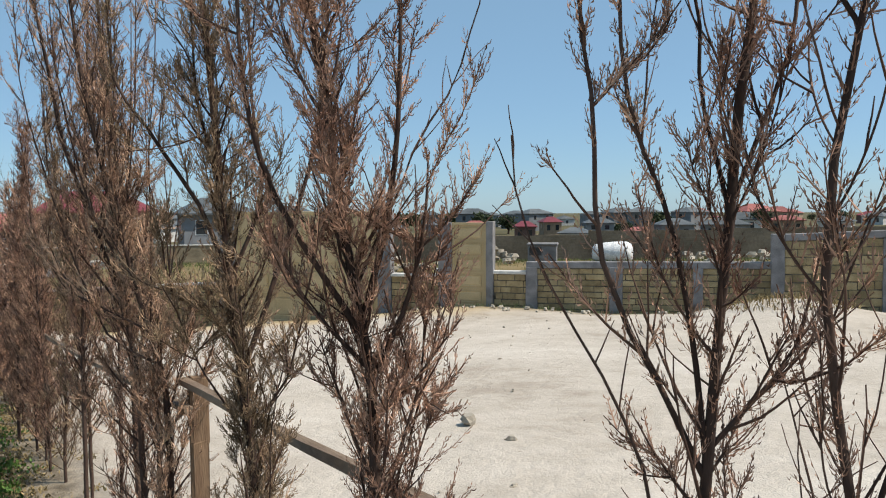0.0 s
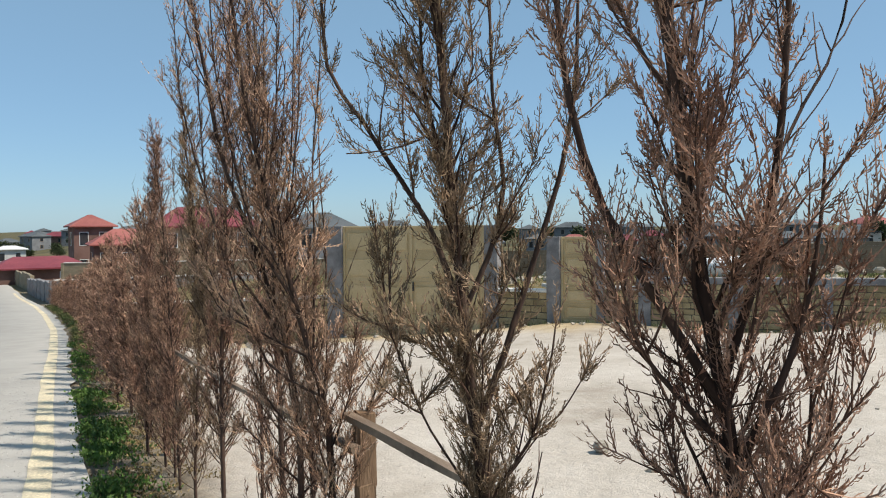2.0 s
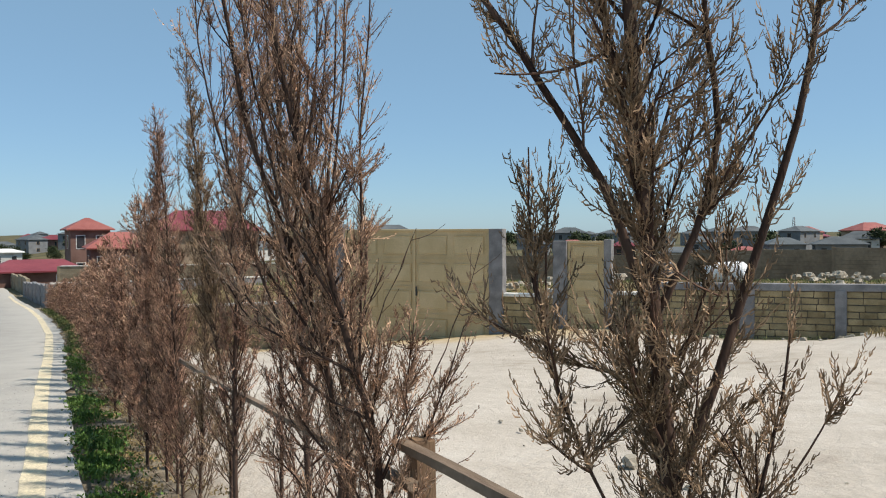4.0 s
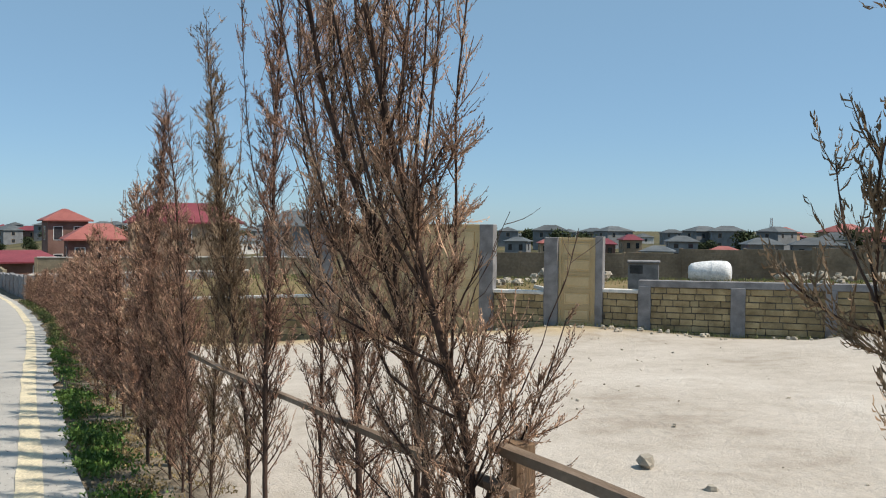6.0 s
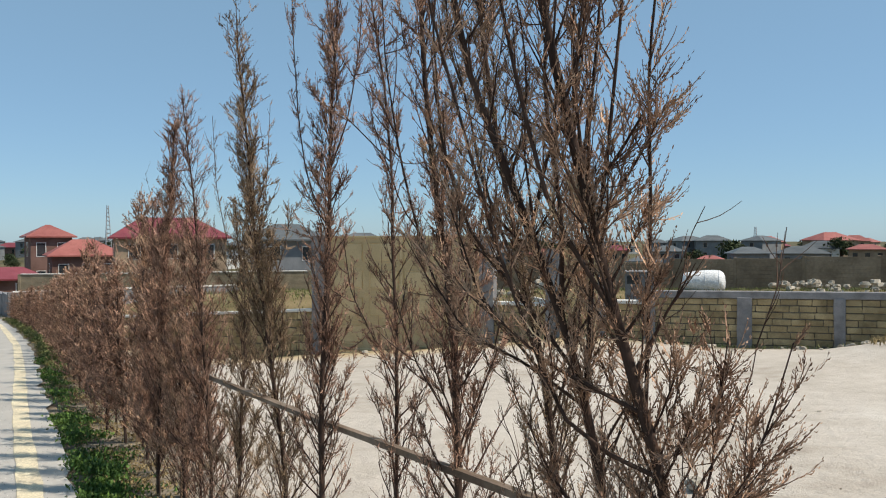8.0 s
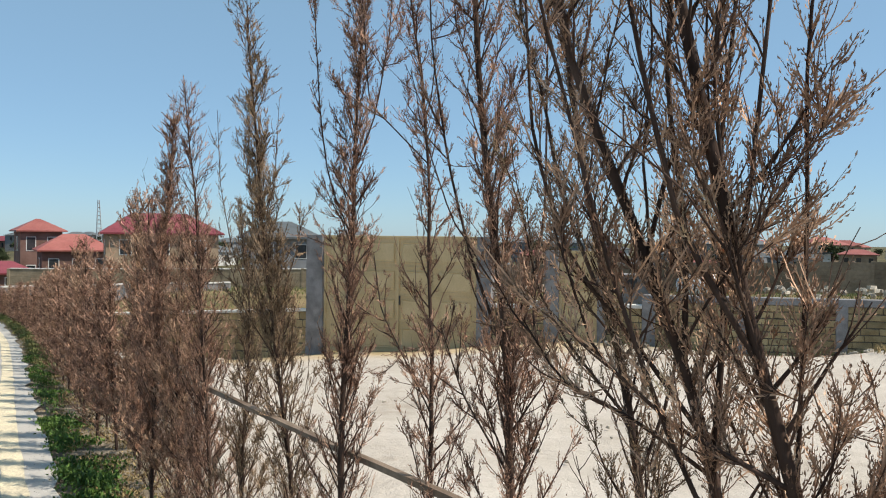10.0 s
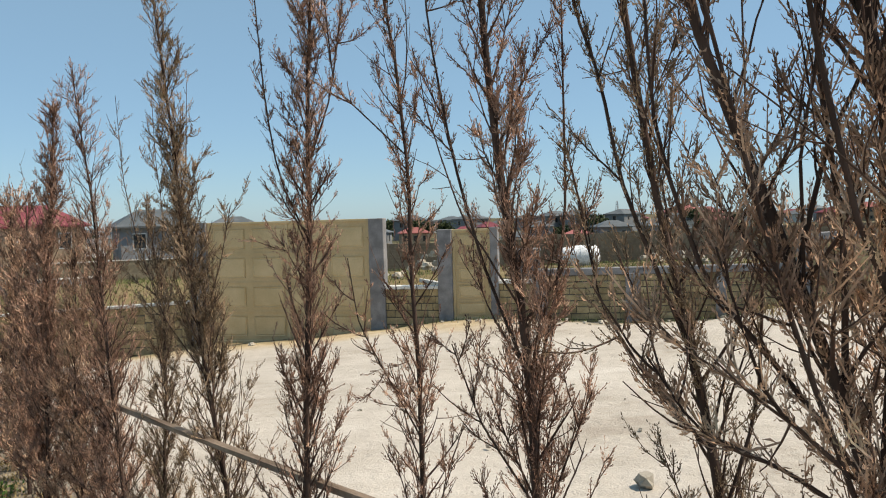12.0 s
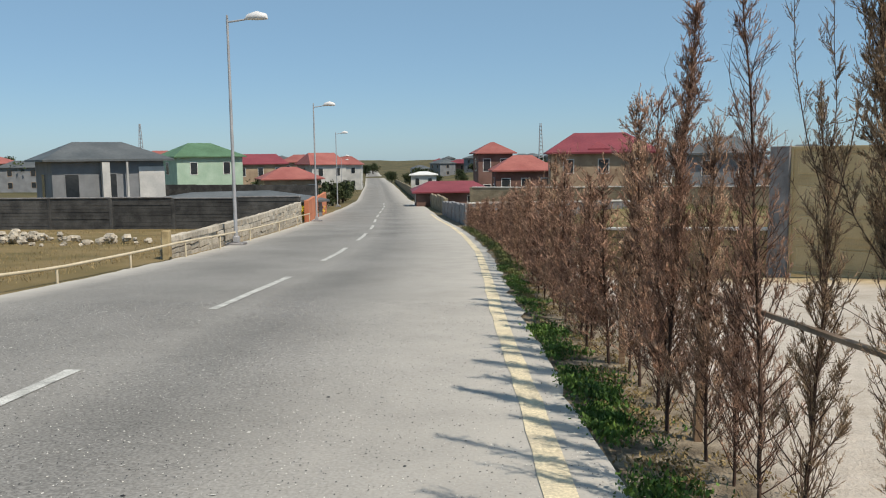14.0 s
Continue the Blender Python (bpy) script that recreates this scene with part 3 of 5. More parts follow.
def cypress(seed, x, y, az, trunk, top, main=(), radius=0.1, limbs=40, leafy=0.9, whips=2, spray=0.05, cord=0.0125, half=0.0008, per=12, gap=0.016, fine=True, foliage="rust", thick=0.009, low=0.12, full=(0.85, 2.1), label="", apart=True, lean=28, fat=1.0, density=1.6):
    """A slender half-dead tree. trunk and main hold a few control places (r, z): r metres from the foot's axis along azimuth az, z the height in the world."""
    r = np.random.default_rng(seed)
    g = float(gz(x, y))
    T = thing("dry_cypress", pose(x, y, g), label or "slender half-dead cypress with rusty brown dried foliage", "tree", "row of dry cypresses beside the road")
    ca, sa = math.cos(radians(az)), math.sin(radians(az))

    def place(rz, depth=0.0):
        return np.array((rz[0] * ca - depth * sa, rz[0] * sa + depth * ca, rz[1] - g))

    first, last, before = trunk[0], trunk[-1], trunk[-2]
    slope = (last[0] - before[0]) / max(last[1] - before[1], 0.05)
    foot = (first[0] - 0.25 * (trunk[1][0] - first[0]), g - 0.06)
    tip = (last[0] + slope * 0.6 * (top - last[1]), top)
    nodes = [foot] + list(trunk) + ([tip] if top > last[1] + 0.05 else [])
    k = 26
    line = bent([place(p) for p in nodes], k)
    line[2:-1] += np.cumsum(r.normal(0, 0.0018, (k - 3, 3)), axis=0) * np.array((1, 1, 0))
    h = np.linspace(0, 1, k)
    rad = thick * (1 - h) ** 0.75 + 0.0012
    v, f = tube(line, rad * (1 + r.normal(0, 0.06, k)), 8)
    raw("trunk", v, f, M["bark"], T, "dark brown fissured trunk", True)
    H = float(line[-1, 2])

    def stem_at(z):
        return np.array([np.interp(z, line[:, 2], line[:, c]) for c in range(3)])

    wood, twigs, leafers = [], [], []
    leafers.append((line[int(k * 0.08):], 1.8))
    for p in main:
        th, pts = p[0], p[1:]
        sway = r.uniform(-0.02, 0.02)
        q = [place(c, sway * i / len(pts)) for i, c in enumerate(pts)]
        foot_at = stem_at(q[0][2] - 0.02)
        q = [foot_at] + q[1:]
        if pts[-1][1] > 1.5:
            q.append(q[-1] + (q[-1] - q[-2]) * np.array((0.35, 0.35, 0.4)) + np.array((0, 0, 0.25)))
        b = bent(q, 14)
        wood.append(tube(b, np.linspace(th, 0.0011, 14), 6))
        leafers.append((b[2:], 1.0))
        for _ in range(7):
            a, t = along(r, b, 1, 0.15, 0.95)
            s = sprig(r, a[0], unit(t[0] + r.normal(0, 0.5, 3)), r.uniform(0.07, 0.17), 7, 0.5, 0.14)
            twigs.append(tube(s, np.linspace(0.0017, 0.0007, 7), 4))
            leafers.append((s, 1.0))
    limbs = int(limbs * 1.3)
    for i in range(limbs):
        z = H * (low + (0.96 - low) * ((i + r.uniform(0, 1)) / limbs))
        base = stem_at(z)
        taper = 1 - 0.75 * max(z / H - 0.35, 0) / 0.65
        a, an = i * 2.4 + r.normal(0, 0.5), radians(r.normal(lean, 8))
        skirt = max(0.35 - z / H, 0)
        an += skirt * 0.5
        ln = max(radius * taper * r.uniform(1.2, 2.9) * (1 + skirt), 0.06)
        s = sprig(r, base, (math.cos(a) * math.sin(an) * 1.15, math.sin(a) * math.sin(an) * 1.15, math.cos(an)), ln, 10 if apart else 6, 0.7, 0.1)
        th = min(np.interp(z, line[:, 2], rad) * 0.45, 0.0035) * r.uniform(0.7, 1.1)
        twigs.append(tube(s, np.linspace(th, 0.0008, len(s)), 4 if apart else 3))
        live = r.uniform() < leafy
        leafers.append((s[1:], 1.0 if live else 0.06))
        for _ in range(int(ln / (0.05 if apart else 0.11))):
            b, t = along(r, s, 1, 0.2, 0.9)
            tw = sprig(r, b[0], unit(t[0] + r.normal(0, 0.45, 3)), r.uniform(0.04, 0.11) * fat, 4, 0.4, 0.15)
            twigs.append(tube(tw, np.linspace(0.0013, 0.0006, 4), 3))
            leafers.append((tw, 1.0 if live else 0.1))
    for _ in range(whips):
        base = stem_at(H * r.uniform(0.25, 0.75))
        a = r.uniform(0, 6.28)
        s = sprig(r, base, (math.cos(a) * 0.4, math.sin(a) * 0.4, 1), r.uniform(0.25, 0.6), 12, 0.4, 0.2)
        wood.append(tube(s, np.linspace(0.0024, 0.0007, 12), 5))
        for _ in range(8):
            b, t = along(r, s, 1, 0.25, 1.0)
            tw = sprig(r, b[0], unit(t[0] + r.normal(0, 0.55, 3)), r.uniform(0.03, 0.1), 5, 0.3, 0.2)
            twigs.append(tube(tw, np.linspace(0.0011, 0.0005, 5), 3))
    if apart:
        for v, f in wood:
            raw("limb", v, f, M["bark"], T, smooth=True)
    else:
        twigs += wood
    v, f = joined(twigs)
    tagged(raw("twig_work", v, f, M["twig"], T, smooth=True), kind="stuff")
    st, di = [], []
    for s, w in leafers:
        ln = np.linalg.norm(np.diff(s, axis=0), axis=1).sum()
        n = r.poisson(ln / gap * w * density)
        if n:
            p, q = along(r, s, n)
            clump = np.sin(p[:, 2] * 38 + r.uniform(0, 6.28)) + r.normal(0, 0.7, n) > -0.45
            zw = p[:, 2] + g
            keep = clump & (((zw > full[0]) & (zw < full[1])) | (r.uniform(0, 1, n) < 0.45))
            st.append(p[keep]), di.append(q[keep])
    st, di = np.concatenate(st), np.concatenate(di)
    out = unit(r.normal(0, 1, st.shape) * np.array((1, 1, 0.35)))
    v, f = sprays(r, st, di + out * 0.8, spray * r.uniform(0.45, 1.5, len(st)), cord, half * (0.95 if fine else 1.15), per + (4 if fine else 1), fine)
    raw("foliage", v, f, M[foliage], T, "dried rusty brown scale foliage")
    return T


# the bushes nearest the walk
cypress(11, 1.03, 0.905, -30, ((0.016, 1.1), (0.024, 1.234), (0.032, 1.333), (0.041, 1.4), (0.05, 1.537), (0.061, 1.617)), 2.6,
        [(0.0032, (0.02, 1.2), (-0.035, 1.281), (-0.079, 1.354), (-0.092, 1.451), (-0.087, 1.517), (-0.103, 1.588)), (0.0032, (0.02, 1.21), (0.001, 1.312), (-0.02, 1.426), (-0.051, 1.497), (-0.065, 1.563)),
         (0.0028, (0.03, 1.23), (0.089, 1.291), (0.104, 1.333)), (0.0025, (0.046, 1.451), (0.085, 1.567), (0.094, 1.617))],
        0.07, 56, 0.75, 2, 0.036, 0.011, 0.00075, 11, 0.0115, fine=False, thick=0.0062, label="slender half-dead cypress with many bare twigs")
cypress(12, 1.04, 0.80, -30, ((0.052, 1.193), (0.022, 1.306), (0.014, 1.416), (0.032, 1.53), (0.049, 1.597)), 2.5,
        [(0.0028, (0.05, 1.15), (0.09, 1.28), (0.12, 1.4), (0.13, 1.6))], 0.09, 34, 0.35, 7, 0.034, 0.011, 0.0007, 9, 0.014, fine=False, thick=0.0045, label="almost leafless dead cypress with bare whips")
cypress(13, 0.88, 1.312, -23, ((0.01, 1.1), (0.008, 1.195), (-0.005, 1.29), (-0.022, 1.355), (-0.042, 1.459), (-0.054, 1.581), (-0.064, 1.63)), 2.7,
        [(0.005, (-0.008, 1.29), (-0.047, 1.355), (-0.081, 1.41), (-0.106, 1.454), (-0.13, 1.533), (-0.142, 1.616)), (0.0045, (0.008, 1.23), (0.057, 1.304), (0.077, 1.374), (0.086, 1.44), (0.088, 1.5)),
         (0.0045, (-0.002, 1.31), (0.032, 1.394), (0.049, 1.507), (0.054, 1.629)), (0.004, (-0.002, 1.25), (-0.06, 1.31), (-0.09, 1.36)), (0.003, (0.008, 1.03), (0.055, 1.14), (0.08, 1.22), (0.085, 1.32))],
        0.075, 80, 0.95, 4, 0.048, 0.0115, 0.00085, 12, 0.0105, thick=0.0095, label="slender cypress with dense rusty brown foliage")
cypress(14, 0.888, 1.755, -23, ((-0.002, 1.0), (-0.017, 1.135), (-0.034, 1.297), (-0.048, 1.412), (-0.054, 1.527), (-0.068, 1.641)), 2.7,
        [(0.005, (-0.044, 1.33), (-0.095, 1.446), (-0.149, 1.525), (-0.19, 1.593), (-0.231, 1.638)), (0.0055, (-0.017, 1.17), (0.007, 1.246), (0.034, 1.333), (0.061, 1.414), (0.093, 1.512), (0.113, 1.633)),
         (0.004, (-0.036, 1.335), (-0.002, 1.413), (0.013, 1.494), (-0.005, 1.6)), (0.0022, (-0.03, 1.05), (-0.1, 1.16), (-0.144, 1.272), (-0.16, 1.36)), (0.003, (0.0, 1.06), (0.05, 1.142), (0.076, 1.247), (0.084, 1.305)), (0.0035, (-0.04, 1.4), (-0.07, 1.5), (-0.1, 1.62))],
        0.065, 80, 0.95, 3, 0.052, 0.013, 0.0009, 13, 0.0115, foliage="olive", thick=0.0105, label="slender cypress with olive and brown drying foliage")
cypress(15, 0.86, 2.9, -25, ((0.1, 0.75), (0.095, 0.93), (0.055, 1.06), (0.012, 1.2), (-0.03, 1.36), (-0.07, 1.53), (-0.12, 1.72), (-0.15, 1.9)), 2.5,
        [(0.0045, (-0.01, 1.25), (-0.1, 1.4), (-0.15, 1.6), (-0.2, 1.85)), (0.0035, (0.05, 1.09), (0.06, 1.39), (0.055, 1.62), (0.08, 1.85)), (0.0035, (0.1, 0.8), (0.17, 0.88), (0.245, 1.06), (0.285, 1.19)), (0.003, (0.1, 0.85), (0.15, 0.98), (0.175, 1.2)),
         (0.004, (0.06, 1.0), (-0.07, 1.05), (-0.18, 1.34), (-0.26, 1.63), (-0.3, 1.78)), (0.0035, (-0.035, 1.38), (-0.01, 1.45), (0.0, 1.55), (0.02, 1.75)), (0.004, (0.03, 1.1), (-0.1, 1.16), (-0.2, 1.25), (-0.25, 1.4)), (0.003, (-0.05, 1.44), (-0.06, 1.6), (-0.04, 1.75))],
        0.11, 62, 0.92, 5, 0.055, 0.013, 0.0011, 12, 0.0135, foliage="tan", density=1.7, full=(0.8, 1.55), fine=False, thick=0.0125, label="bushy leaning cypress with tan dried foliage", lean=34)
cypress(16, 0.775, 3.02, -35, ((0.14, 0.6), (0.135, 0.95), (0.097, 1.135), (0.056, 1.234), (0.006, 1.377), (-0.038, 1.495), (-0.074, 1.567), (-0.101, 1.656)), 2.5,
        [(0.005, (0.1, 1.1), (0.11, 1.3), (0.1, 1.5), (0.12, 1.7)), (0.0045, (0.05, 1.24), (0.06, 1.4), (0.03, 1.6), (0.04, 1.75)), (0.004, (0.08, 1.15), (0.0, 1.25), (-0.09, 1.36), (-0.14, 1.52)), (0.0035, (0.0, 1.38), (0.04, 1.5), (0.09, 1.6)), (0.0035, (0.1, 1.1), (0.0, 1.15), (-0.1, 1.2), (-0.15, 1.28))],
        0.10, 46, 0.8, 5, 0.052, 0.013, 0.0011, 12, 0.015, foliage="tan", density=1.6, full=(0.85, 1.5), fine=False, thick=0.0105, label="leaning cypress with tan and greenish drying foliage", lean=36)
cypress(29, 0.954, 3.275, -35, ((0.05, 0.85), (0.026, 1.057), (0.0, 1.204), (-0.027, 1.316), (-0.055, 1.48), (-0.075, 1.618), (-0.093, 1.739)), 2.4,
        [(0.004, (-0.03, 1.25), (-0.106, 1.473), (-0.136, 1.644), (-0.174, 1.741)), (0.0035, (0.01, 1.1), (-0.08, 1.2), (-0.14, 1.3), (-0.17, 1.45)), (0.0035, (0.03, 1.0), (0.09, 1.15), (0.1, 1.35), (0.08, 1.55))],
        0.09, 56, 0.65, 4, 0.036, 0.011, 0.0009, 9, 0.0155, foliage="olive", density=2.0, fine=False, thick=0.0095, label="leaning cypress with sparse greenish grey foliage")
cypress(17, 0.95, 3.68, -35, ((0.045, 0.6), (0.032, 0.906), (0.021, 1.099), (0.008, 1.29), (-0.023, 1.47), (-0.039, 1.647), (-0.055, 1.833)), 2.7,
        [(0.0035, (0.015, 1.15), (-0.06, 1.35), (-0.11, 1.55), (-0.15, 1.8)), (0.0035, (0.02, 1.1), (0.08, 1.3), (0.1, 1.45), (0.1, 1.7)), (0.003, (0.03, 0.9), (-0.07, 1.05), (-0.12, 1.2)), (0.003, (0.03, 0.85), (0.1, 1.0), (0.14, 1.1))],
        0.105, 92, 0.92, 3, 0.038, 0.012, 0.001, 10, 0.0135, fine=False, thick=0.012)
cypress(18, 0.98, 4.07, -35, ((0.002, 0.6), (0.002, 0.82), (0.001, 1.108), (-0.008, 1.355), (-0.016, 1.624), (-0.039, 1.827), (-0.061, 1.929)), 2.3,
        [(0.0022, (-0.018, 1.598), (-0.108, 1.677), (-0.17, 1.736)), (0.0025, (0.0, 0.95), (-0.08, 1.1), (-0.13, 1.2), (-0.15, 1.35))], 0.085, 64, 0.75, 3, 0.032, 0.012, 0.001, 9, 0.0165, fine=False, thick=0.0075, label="thin dry cypress with sparse rusty foliage")
cypress(21, 0.884, 4.466, -35, ((-0.004, 0.45), (-0.001, 0.738), (0.001, 0.993), (0.023, 1.424), (0.027, 1.746), (0.043, 2.006)), 2.6,
        [(0.0025, (0.02, 1.4), (-0.05, 1.55), (-0.08, 1.75), (-0.1, 2.05)), (0.0025, (0.025, 1.6), (0.09, 1.75), (0.13, 2.0))], 0.085, 96, 0.92, 3, 0.036, 0.0125, 0.0011, 9, 0.0135, fine=False, thick=0.0105, low=0.22)
cypress(23, 0.843, 5.43, -16, ((0.17, 0.1), (0.165, 0.352), (0.11, 0.8), (0.076, 1.118), (0.028, 1.523), (0.008, 1.821), (-0.022, 2.117)), 2.4,
        [(0.0025, (0.08, 1.05), (0.16, 1.3), (0.2, 1.5)), (0.0025, (0.1, 0.9), (-0.04, 1.1), (-0.1, 1.3))], 0.115, 110, 0.95, 3, 0.042, 0.013, 0.0012, 10, 0.0135, foliage="olive", thick=0.011, low=0.12, fine=False, label="slender cypress with olive and brown drying foliage")
cypress(22, 0.953, 6.01, -16, ((-0.03, 0.0), (-0.017, 0.171), (0.002, 0.713), (0.001, 1.065), (-0.03, 1.4)), 1.55,
        [(0.0025, (0.0, 1.1), (-0.08, 1.35), (-0.13, 1.62)), (0.0025, (0.0, 1.0), (0.07, 1.3), (0.12, 1.65)), (0.002, (0.0, 1.15), (0.02, 1.5), (0.0, 1.7))], 0.11, 80, 0.85, 4, 0.042, 0.013, 0.0012, 9, 0.0165, fine=False, foliage="olive", thick=0.009, low=0.03, full=(0.2, 1.8), label="short forked cypress with thin olive foliage")
cypress(25, 0.72, 6.42, -16, ((0.14, 0.1), (0.12, 0.413), (0.092, 0.88), (0.052, 1.574), (0.014, 1.942)), 2.16, (), 0.13, 96, 0.9, 2, 0.045, 0.0135, 0.0011, 8, 0.019, fine=False, thick=0.0095, low=0.03, full=(0.1, 2.2), label="feathery thin cypress with pinkish brown foliage", lean=33)
cypress(27, 0.86, 6.75, -16, ((0.0, 0.1), (0.01, 0.6), (0.0, 1.0)), 1.3, (), 0.13, 80, 0.9, 4, 0.045, 0.0135, 0.0013, 9, 0.0165, fine=False, thick=0.008, low=0.03, full=(0.1, 2.2), label="short cypress with dense rusty foliage")
cypress(26, 0.753, 7.65, -16, ((-0.03, 0.0), (-0.026, 0.228), (0.015, 1.182), (0.07, 1.9)), 2.2, (), 0.14, 120, 0.97, 3, 0.055, 0.0155, 0.0017, 9, 0.019, fine=False, thick=0.012, low=0.03, full=(0.0, 2.3), label="dense narrow cypress with deep rust foliage", lean=22)
cypress(28, 0.80, 7.15, -16, ((0.02, 0.0), (0.0, 0.5), (0.03, 1.0)), 1.45, (), 0.15, 90, 0.9, 5, 0.05, 0.0145, 0.0013, 9, 0.0165, fine=False, thick=0.009, low=0.03, full=(0.0, 2.3), foliage="tan")
far_spray = dict(spray=0.095, cord=0.033, half=0.003, per=8, gap=0.06, density=1.45, fine=False, thick=0.011, low=0.02, full=(-3, 3), apart=False, lean=24, fat=1.6)
kinds = [cypress(30 + i, 0, 0, 0, ((0.0, 0.3), (0.02 * i - 0.03, 1.2), (0.03 * i - 0.05, 1.9)), 2.1, (), 0.15, 84, 0.97, 5, foliage=("rust", "tan", "rust", "rust")[i], **far_spray) for i in range(4)]
rr = random.Random(5)
row = []
y = 8.2
while y < 41:
    x = float(line_x(y)) + 0.82 + rr.uniform(-0.1, 0.1)
    hs = float(np.interp(y, (8, 11, 15, 22, 40), (0.95, 0.9, 0.8, 0.72, 0.5))) * rr.uniform(0.8, 1.14)
    row.append((x, y, hs, rr.uniform(0, 360)))
    y += rr.uniform(0.42, 0.66) * (1 + (y - 8) * 0.006)
for i, (x, y, hs, turn) in enumerate(row):
    T = kinds[i] if i < 4 else copy_thing(kinds[i % 4], Matrix())
    wide = rr.uniform(0.95, 1.25)
    T.matrix_basis = pose(*gp(x, y), 0, 0, turn) @ Matrix.Diagonal((wide, wide, hs, 1))


def leaf_patch(name, r, n, places, size, material, label, category, up=0.6, kind="stuff"):
    """Many small leaves or blades round the places."""
    base = places[r.integers(0, len(places), n)] + r.normal(0, 1, (n, 3)) * np.array((0.05, 0.05, 0))
    tall = 0.35 + 0.65 * np.clip(np.sin(base[:, 1] * 7.3 + base[:, 0] * 9) + np.sin(base[:, 1] * 3.1), 0, 1)
    base[:, 2] = gz(base[:, 0], base[:, 1]) + np.abs(r.normal(0, 0.055, n)) * up * tall
    d = unit(r.normal(0, 1, (n, 3)) + np.array((0, 0, up)))
    v, f = needles(r, base, d, size, size * 0.28, 0.3)
    ob = raw(name, v, f, M[material])
    return tagged(ob, label, category, kind=kind)


r = np.random.default_rng(77)
ys = np.concatenate([r.uniform(0.5, 20, 700), r.uniform(5, 12, 500)])
weeds = np.stack([line_x(ys) + 0.34 + np.abs(r.normal(0, 0.16, len(ys))), ys, np.zeros(len(ys))], 1)
clump = np.sin(ys * 5.1) + np.sin(ys * 2.3 + 1) + r.normal(0, 0.9, len(ys)) > 0.3
leaf_patch("verge_weeds", r, 17000, weeds[clump], 0.036, "weed", "low dark green weeds along the road verge", "weeds", 1.0)
ys = r.uniform(1, 36, 700)
dry = np.stack([line_x(ys) + 0.42 + np.abs(r.normal(0, 0.3, len(ys))), ys, np.zeros(len(ys))], 1)
leaf_patch("verge_dry_grass", r, 26000, dry, 0.03, "dry_grass", "dry grass and fallen leaf litter under trees", "dry grass", 0.4)
ys = r.uniform(18, 40, 500)
gr = np.stack([line_x(ys) + 0.45 + np.abs(r.normal(0, 0.2, len(ys))), ys, np.zeros(len(ys))], 1)
leaf_patch("verge_grass", r, 9000, gr, 0.06, "green_grass", "yellowish green grass along the road verge", "grass", 0.8)


def road_grit(name, seed, n, shade, label):
    """Small chips and pits scattered flat on the near road."""
    r = np.random.default_rng(seed)
    y = r.uniform(3.5, 14, n)
    x = line_x(y) + r.uniform(-7.2, 0.25, n)
    st = np.stack([x, y, np.interp(y, SLOPE_Y, SLOPE_Z) + 0.0245], 1)
    a = r.uniform(0, 6.28, n)
    s = r.uniform(0.002, 0.0065, n) * np.where(r.uniform(0, 1, n) < 0.008, 3.0, 1.0)
    d = np.stack([np.cos(a) * s, np.sin(a) * s, np.zeros(n)], 1)
    e = np.stack([-np.sin(a) * s * 0.6, np.cos(a) * s * 0.6, np.full(n, 0.002)], 1)
    v = np.stack([st - d, st - e, st + d, st + e], 1).reshape(-1, 3)
    return tagged(raw(name, v, np.arange(4 * n).reshape(-1, 4), M[shade]), label, "grit", kind="stuff")


road_grit("dark_road_grit", 5, 16000, "steel_dark", "dark chips and pits in the asphalt")
road_grit("pale_road_grit", 6, 16000, "coping", "pale gravel chips on the asphalt")


# ---- wooden fence behind the trees ----
def fence():
    F = thing("wooden_fence", Matrix(), "weathered wooden post and rail fence behind trees", "fence")
    r = np.random.default_rng(3)
    run = [(1.10, 0.45, 1.075), (1.02, 2.79, 0.945), (0.865, 7.5, 0.545), (0.79, 9.8, 0.425), (0.71, 12.3, 0.305), (0.63, 14.8, 0.2)]
    starts = (1.075, 0.865, 0.545, 0.425, 0.305)
    for i, (x, y, z) in enumerate(run):
        g = float(gz(x, y))
        bm = box(-0.025, 0.025, -0.025, 0.025, -0.3, z - g + 0.0)
        bmesh.ops.subdivide_edges(bm, edges=[e for e in bm.edges if abs(e.verts[0].co.z - e.verts[1].co.z) > 0.3], cuts=6)
        bmesh.ops.bevel(bm, geom=list(bm.edges), offset=0.004, segments=1, affect="EDGES")
        for v in bm.verts:
            v.co += Vector(r.uniform(-1, 1, 3) * 0.003)
        p = part("post", bm, M["wood_post"], F, "rough brown wooden post")
        p.matrix_basis = pose(x, y, g, r.uniform(-1.5, 1.5), r.uniform(-1.5, 1.5), r.uniform(-8, 8))
    for (x0, y0, _), (x1, y1, z1), z0 in zip(run, run[1:], starts):
        L = math.dist((x0, y0, z0), (x1, y1, z1))
        bm = box(-0.011, 0.011, -0.04, L + 0.04, -0.014, 0.004)
        bmesh.ops.subdivide_edges(bm, edges=[e for e in bm.edges if abs(e.verts[0].co.y - e.verts[1].co.y) > 0.5], cuts=9)
        for v in bm.verts:
            v.co += Vector(r.uniform(-1, 1, 3) * 0.003)
            v.co.z -= 0.012 * math.sin(math.pi * min(max(v.co.y / L, 0), 1))
        p = part("rail", bm, M["wood"], F, "sagging weathered wooden rail")
        p.matrix_basis = Matrix.Translation((x0 - 0.037, y0, z0 - 0.005)) @ Vector((x1 - x0, y1 - y0, z1 - z0)).to_track_quat("Y", "Z").to_matrix().to_4x4()


fence()


